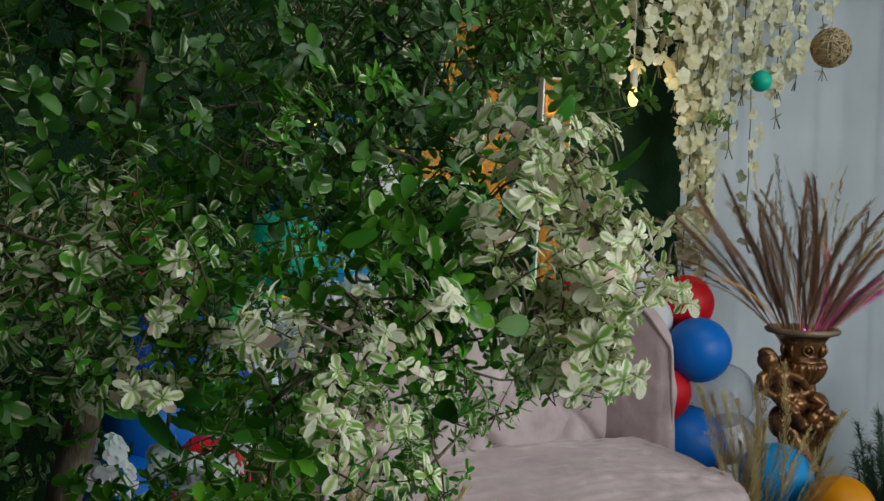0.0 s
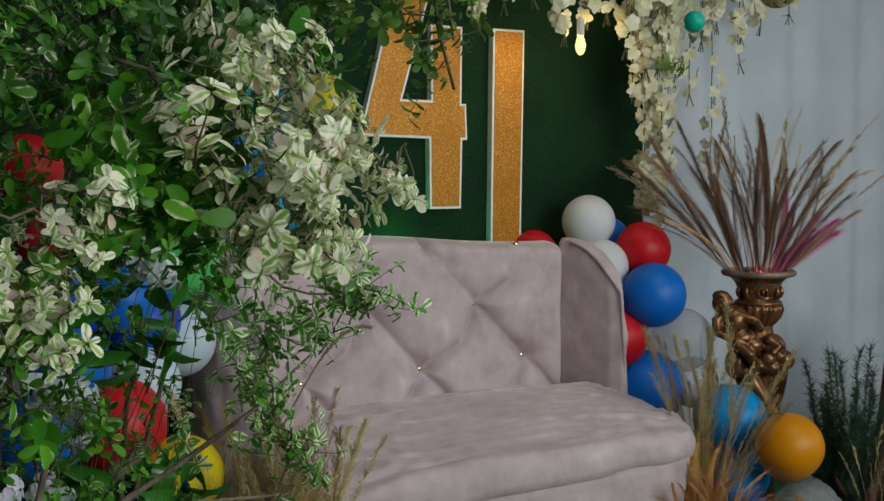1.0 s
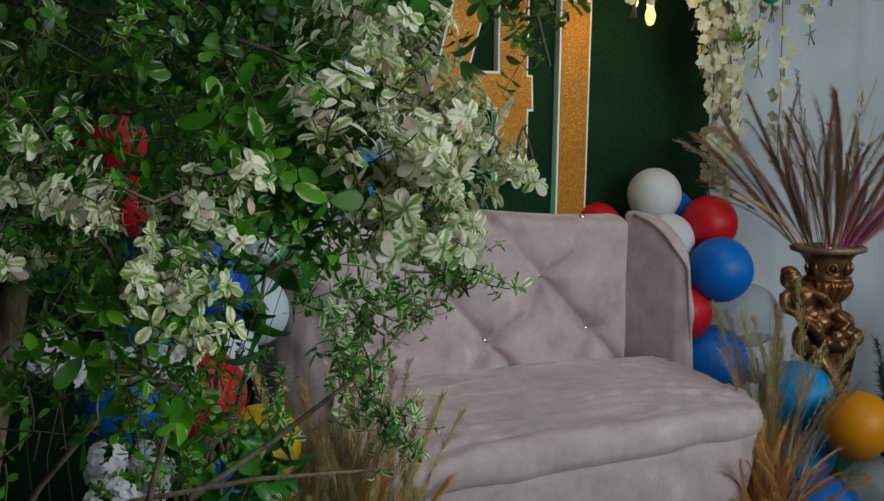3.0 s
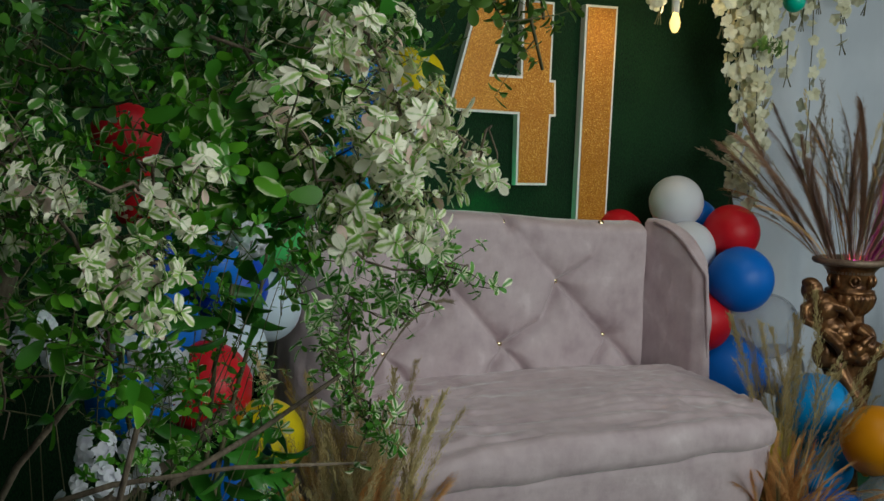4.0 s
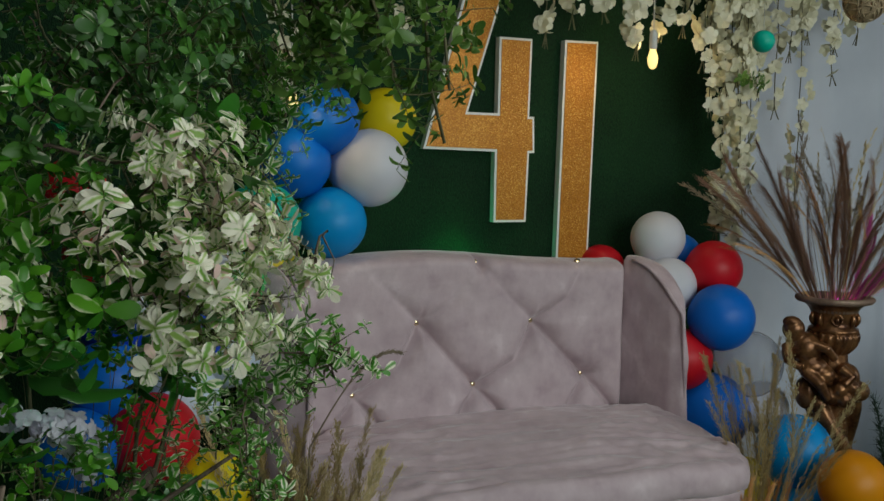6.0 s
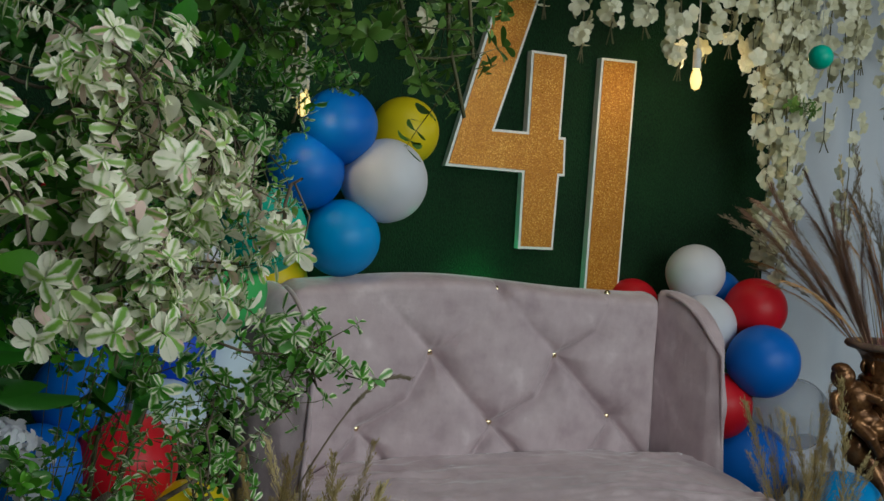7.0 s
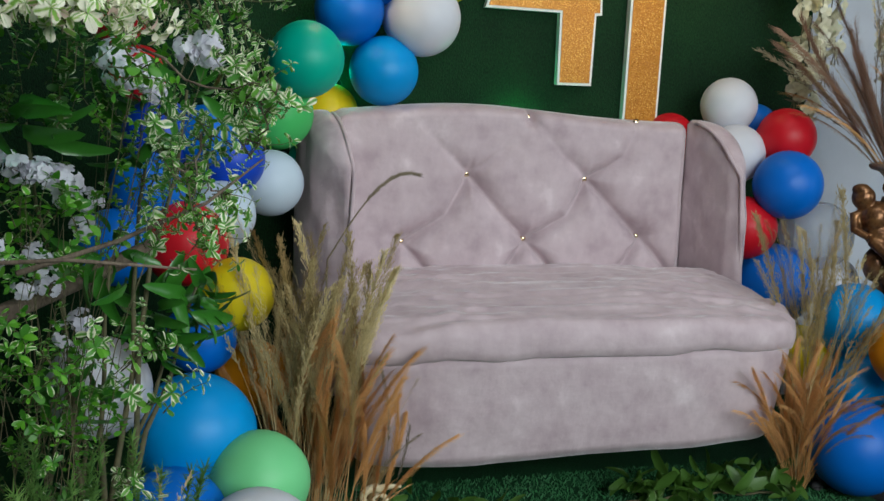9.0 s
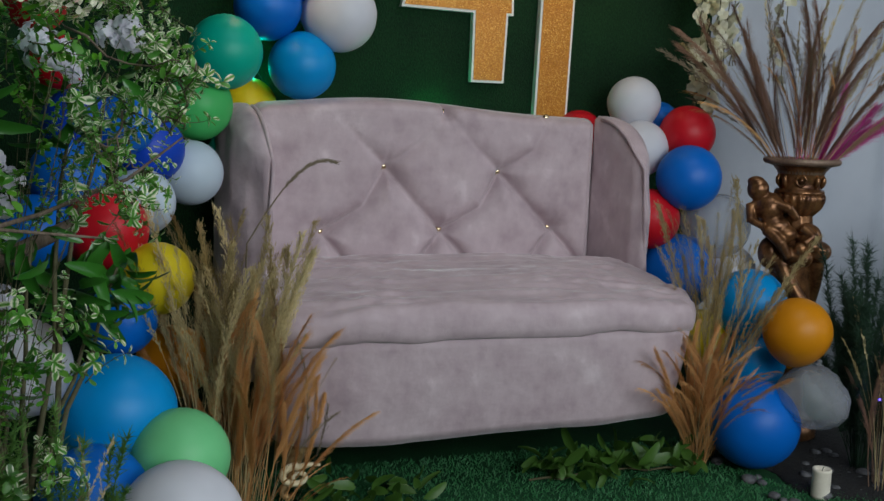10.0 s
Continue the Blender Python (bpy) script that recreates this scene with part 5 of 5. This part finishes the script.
# ---- fern beside the urn ----
def feathery(name, place, label, material, stems, reach, low, high, needles, seed, size=0.03):
    ob = thing(name, place, label, "plant")
    r = random.Random(seed)
    for k in range(stems):
        a = r.uniform(0, 6.28)
        o = Vector((math.cos(a), math.sin(a), 0)) * reach * r.uniform(0.1, 1)
        pts = bent(o * 0.1, o + Vector((0, 0, r.uniform(low, high))), 0.05, 8, r, 0.008)
        sheet = LeafSheet()
        for p, q in zip(pts, pts[1:]):
            sheet.stick(p, q, 0.0016, 0.0014, 0)
        for i in range(needles):
            f = min(7.999, r.uniform(0.3, 1) * 8)
            p = pts[int(f)].lerp(pts[int(f) + 1], f - int(f))
            sheet.hair(p, p + scatter(r) * size + Vector((0, 0, 0.4 * size)), 0.0014, 0)
        frond = new("frond", sheet.mesh("frond", [material]))
        frond.parent = ob
        BASE[frond] = BASE[ob]


feathery("asparagus_fern", (1.30, -1.00, 0), "dark feathery fern standing beside the urn", FERN, 60, 0.24, 0.30, 0.80, 460, 41, 0.042)
feathery("feathery_plant", (-1.20, -1.62, 0.0), "light green feathery plant beside the big balloon", FEATHERY, 16, 0.11, 0.35, 0.58, 260, 43, 0.028)
feathery("feathery_plant", (-1.36, -1.66, 0.0), "light green feathery plant under the shrub", FEATHERY, 16, 0.14, 0.35, 0.62, 240, 44, 0.03)

# ---- lamps and small things ----


def hanging_bulb(place, watts):
    place = Vector(place)
    ob = thing("hanging_bulb", place, "glowing warm filament bulb hanging on a white cord", "light bulb", "hanging bulbs")
    bm = bmesh.new()
    lathe(bm, place, [(0.004, -0.040), (0.012, -0.034), (0.018, -0.018), (0.0195, -0.004), (0.016, 0.012), (0.011, 0.026), (0.010, 0.034)], 16)
    part("glass_bulb", bm, BULB, ob, "glowing warm bulb").visible_shadow = False
    bm = bmesh.new()
    lathe(bm, place, [(0.013, 0.030), (0.014, 0.034), (0.014, 0.085), (0.009, 0.095), (0.003, 0.10)], 16)
    part("socket", bm, SOCKET, ob, "white lamp socket")
    bm = bmesh.new()
    tube(bm, [place + Vector((0, 0, 0.095)), (place.x, place.y, 3.99)], 0.0025, 6)
    part("cord", bm, SOCKET, ob)
    lamp("bulb_light", "POINT", place, watts, (1.0, 0.72, 0.38), 0.02)


hanging_bulb((0.696, -0.268, 1.889), 4.0)
hanging_bulb((-0.684, -0.448, 1.670), 2.6)
hanging_garland((-0.72, -0.27, 2.45), (-0.70, -0.47, 1.66), 40, 0.045, "hanging cluster of white blossoms round a glowing bulb", 0.9)


def led(place, material, colour, watts, label):
    ob = thing("led_light", place, label, "led light", "coloured led lights")
    bm = bmesh.new()
    bmesh.ops.create_uvsphere(bm, u_segments=10, v_segments=6, radius=0.004, matrix=Matrix.Translation(place))
    part("led", bm, material, ob).visible_shadow = False
    bm = bmesh.new()
    tube(bm, bent(place, (place[0] + 0.05, place[1] + 0.03, place[2] - 0.08), 0.02, 5, rng), 0.0015, 5)
    part("wire", bm, WIRE, ob)
    lamp("led_glow", "POINT", place, watts, colour, 0.01)


led((-0.635, -0.085, 1.285), GREEN_LED, (0.0, 1.0, 0.6), 1.0, "small green led light behind the sofa back")
led((0.06, -0.05, 1.135), GREEN_LED, (0.05, 1.0, 0.35), 1.4, "small green led light on the backdrop")
led((-1.46, -1.70, 1.36), GREEN_LED, (0.0, 1.0, 0.35), 0.45, "small green led light among the leaves")
led((1.30, -0.60, 1.035), PINK_LED, (1.0, 0.05, 0.8), 0.25, "small pink led light in the dried plumes")
led((1.22, -1.15, 0.30), BLUE_LED, (0.15, 0.1, 1.0), 0.05, "small violet led light under the fern")

# Hanging led lamp, built unlit with its teal light as surface colour.
HANGING_LED = thing("hanging_led", (0.679, -0.854, 1.885), "small hanging led lamp, the teal of its light put into the ball colour", "ornament")
bm = bmesh.new()
bmesh.ops.create_uvsphere(bm, u_segments=24, v_segments=16, radius=0.034, matrix=Matrix.Translation((0.679, -0.854, 1.885)))
part("ball", bm, BALLOON["teal"], HANGING_LED)
bm = bmesh.new()
tube(bm, [(0.679, -0.854, 1.915), (0.679, -0.854, 3.99)], 0.001, 5)
part("thread", bm, SOCKET, HANGING_LED)

C = Vector((1.26, -0.69, 2.075))
LANTERN = thing("woven_ball", C, "tan woven rattan ball hanging over the plumes", "ornament")
bm = bmesh.new()
bmesh.ops.create_uvsphere(bm, u_segments=28, v_segments=18, radius=0.066, matrix=Matrix.Translation(C))
part("core", bm, RATTAN, LANTERN)
r = random.Random(77)
for k in range(22):
    q = scatter(r).normalized().to_track_quat("Z", "Y")
    off = r.uniform(-0.045, 0.045)
    ring = math.sqrt(0.070 ** 2 - off ** 2)
    bm = bmesh.new()
    tube(bm, [C + q @ Vector((ring * math.cos(a * math.pi / 12), ring * math.sin(a * math.pi / 12), off)) for a in range(25)], 0.0028, 6)
    part("cane", bm, RATTAN, LANTERN)
bm = bmesh.new()
tube(bm, [C + Vector((0, 0, 0.065)), (C.x, C.y, 3.99)], 0.001, 5)
part("thread", bm, SOCKET, LANTERN)
SPRIG = thing("leaf_sprig", (1.09, -0.29, 1.86), "small green leafy sprig tucked into the blossom garland", "leaves")
for k in range(7):
    way = Vector((rng.uniform(-0.6, 1.2), -0.6, rng.uniform(-0.9, 0.3)))
    placed("leaf_spray", rng.choice(SPRAYS["vine"]), aim((1.09, -0.28, 1.84), way, rng.uniform(0, 6.28), rng.uniform(0.7, 1.1)), SPRIG)

bm = bmesh.new()
place = (1.0, -1.17, 0)
CANDLE = thing("candle", place, "short ivory pillar candle standing on the turf", "candle")
lathe(bm, place, [(0.028, 0.0), (0.029, 0.01), (0.029, 0.085), (0.030, 0.092), (0.026, 0.096), (0.020, 0.088), (0.006, 0.086)], 24)
part("wax", bm, WAX, CANDLE)
bm = bmesh.new()
tube(bm, [(1.0, -1.17, 0.084), (1.002, -1.17, 0.094), (1.006, -1.171, 0.10)], 0.0013, 5)
part("wick", bm, WIRE, CANDLE)

r = random.Random(77)
PEBBLE = []
for k in range(4):
    bm = bmesh.new()
    bmesh.ops.create_icosphere(bm, subdivisions=2, radius=0.02)
    for v in bm.verts:
        v.co *= 1 + 0.25 * noise.noise(v.co * 60 + Vector((k * 7, 0, 0)))
        v.co.z *= 0.6
    PEBBLE.append(finish(bm, "pebble", STONE))
for k in range(46):
    x, y = r.uniform(0.80, 1.35), r.uniform(-1.25, -0.72)
    ob = new("pebble", r.choice(PEBBLE))
    s = r.uniform(0.5, 1.3)
    ob.matrix_basis = pose(x, y, 0.010 * s, 0, 0, r.uniform(0, 360)) @ Matrix.Scale(s, 4)
    tagged(ob, "grey rounded pebble lying on the turf", "pebble", "pebbles")

UNDER_LEAVES = []
for k in range(4):
    sheet = LeafSheet()
    sheet.leaf(Vector((0, 0, 0)), Vector((0, 0.3, 1)), Vector((0, -1, 0.3)), 0.10, 0.036 + 0.003 * k, 0.2 + 0.15 * k, 0.2, widest=0.45)
    UNDER_LEAVES.append(sheet.mesh("laurel_leaf", [LEAF_VINE]))
UNDER = thing("leaf_garland", (0.35, -0.80, 0), "green leaf garland lying under the front of the sofa", "leaf garland")
for k in range(150):
    x = r.choice((r.uniform(0.15, 0.72), r.uniform(0.2, 0.7), r.uniform(-0.6, -0.25)))
    y = -0.84 - r.uniform(-0.10, 0.10) - (0.06 if x < 0 else 0)
    way = Vector((r.uniform(-1, 1), r.uniform(-1, 0.2), r.uniform(0.0, 0.5)))
    placed("leaf", r.choice(UNDER_LEAVES), aim((x, y, r.uniform(0.015, 0.08)), way, r.uniform(0, 6.28), r.uniform(0.5, 0.95)), UNDER)
bm = bmesh.new()
tube(bm, bent((0.14, -0.84, 0.012), (0.75, -0.84, 0.012), 0.0, 10, r, 0.012), 0.004, 5)
part("stem", bm, TWIG, UNDER)

# ---- shade sheet and turf blades ----
# Deep shade on the ground, built as a thin dark sheet.
bm = bmesh.new()
rim = []
for k in range(40):
    a = 2 * math.pi * k / 40
    w = 1 + 0.12 * math.sin(3 * a + 1) + 0.08 * math.sin(7 * a)
    rim.append((1.40 + 0.52 * w * math.cos(a), -0.86 + 0.42 * w * math.sin(a)))
loft(bm, [[(1.40 + (x - 1.40) * s, -0.86 + (y + 0.86) * s, z) for x, y in rim] for s, z in ((1.0, 0.001), (0.96, 0.007), (0.8, 0.012), (0.4, 0.014), (0.05, 0.014))])
tagged(part("mulch_bed", bm, FLOOR_SHADE), "dark sheet on the turf under the urn, standing in for deep shade", "mulch", kind="structure")

sheet = LeafSheet()
r = random.Random(90)
for k in range(26000):
    x, y = r.uniform(-1.0, 1.5), r.uniform(-1.75, -0.55)
    if ((x - 1.40) / 0.50) ** 2 + ((y + 0.86) / 0.40) ** 2 < 1:
        continue
    base = Vector((x, y, 0))
    sheet.hair(base, base + Vector((r.uniform(-0.010, 0.010), r.uniform(-0.010, 0.010), r.uniform(0.006, 0.016))), 0.0018, 0)
tagged(new("turf_blades", sheet.mesh("turf_blades", [GRASS])), "short green plastic turf blades covering the floor", "turf", kind="stuff")
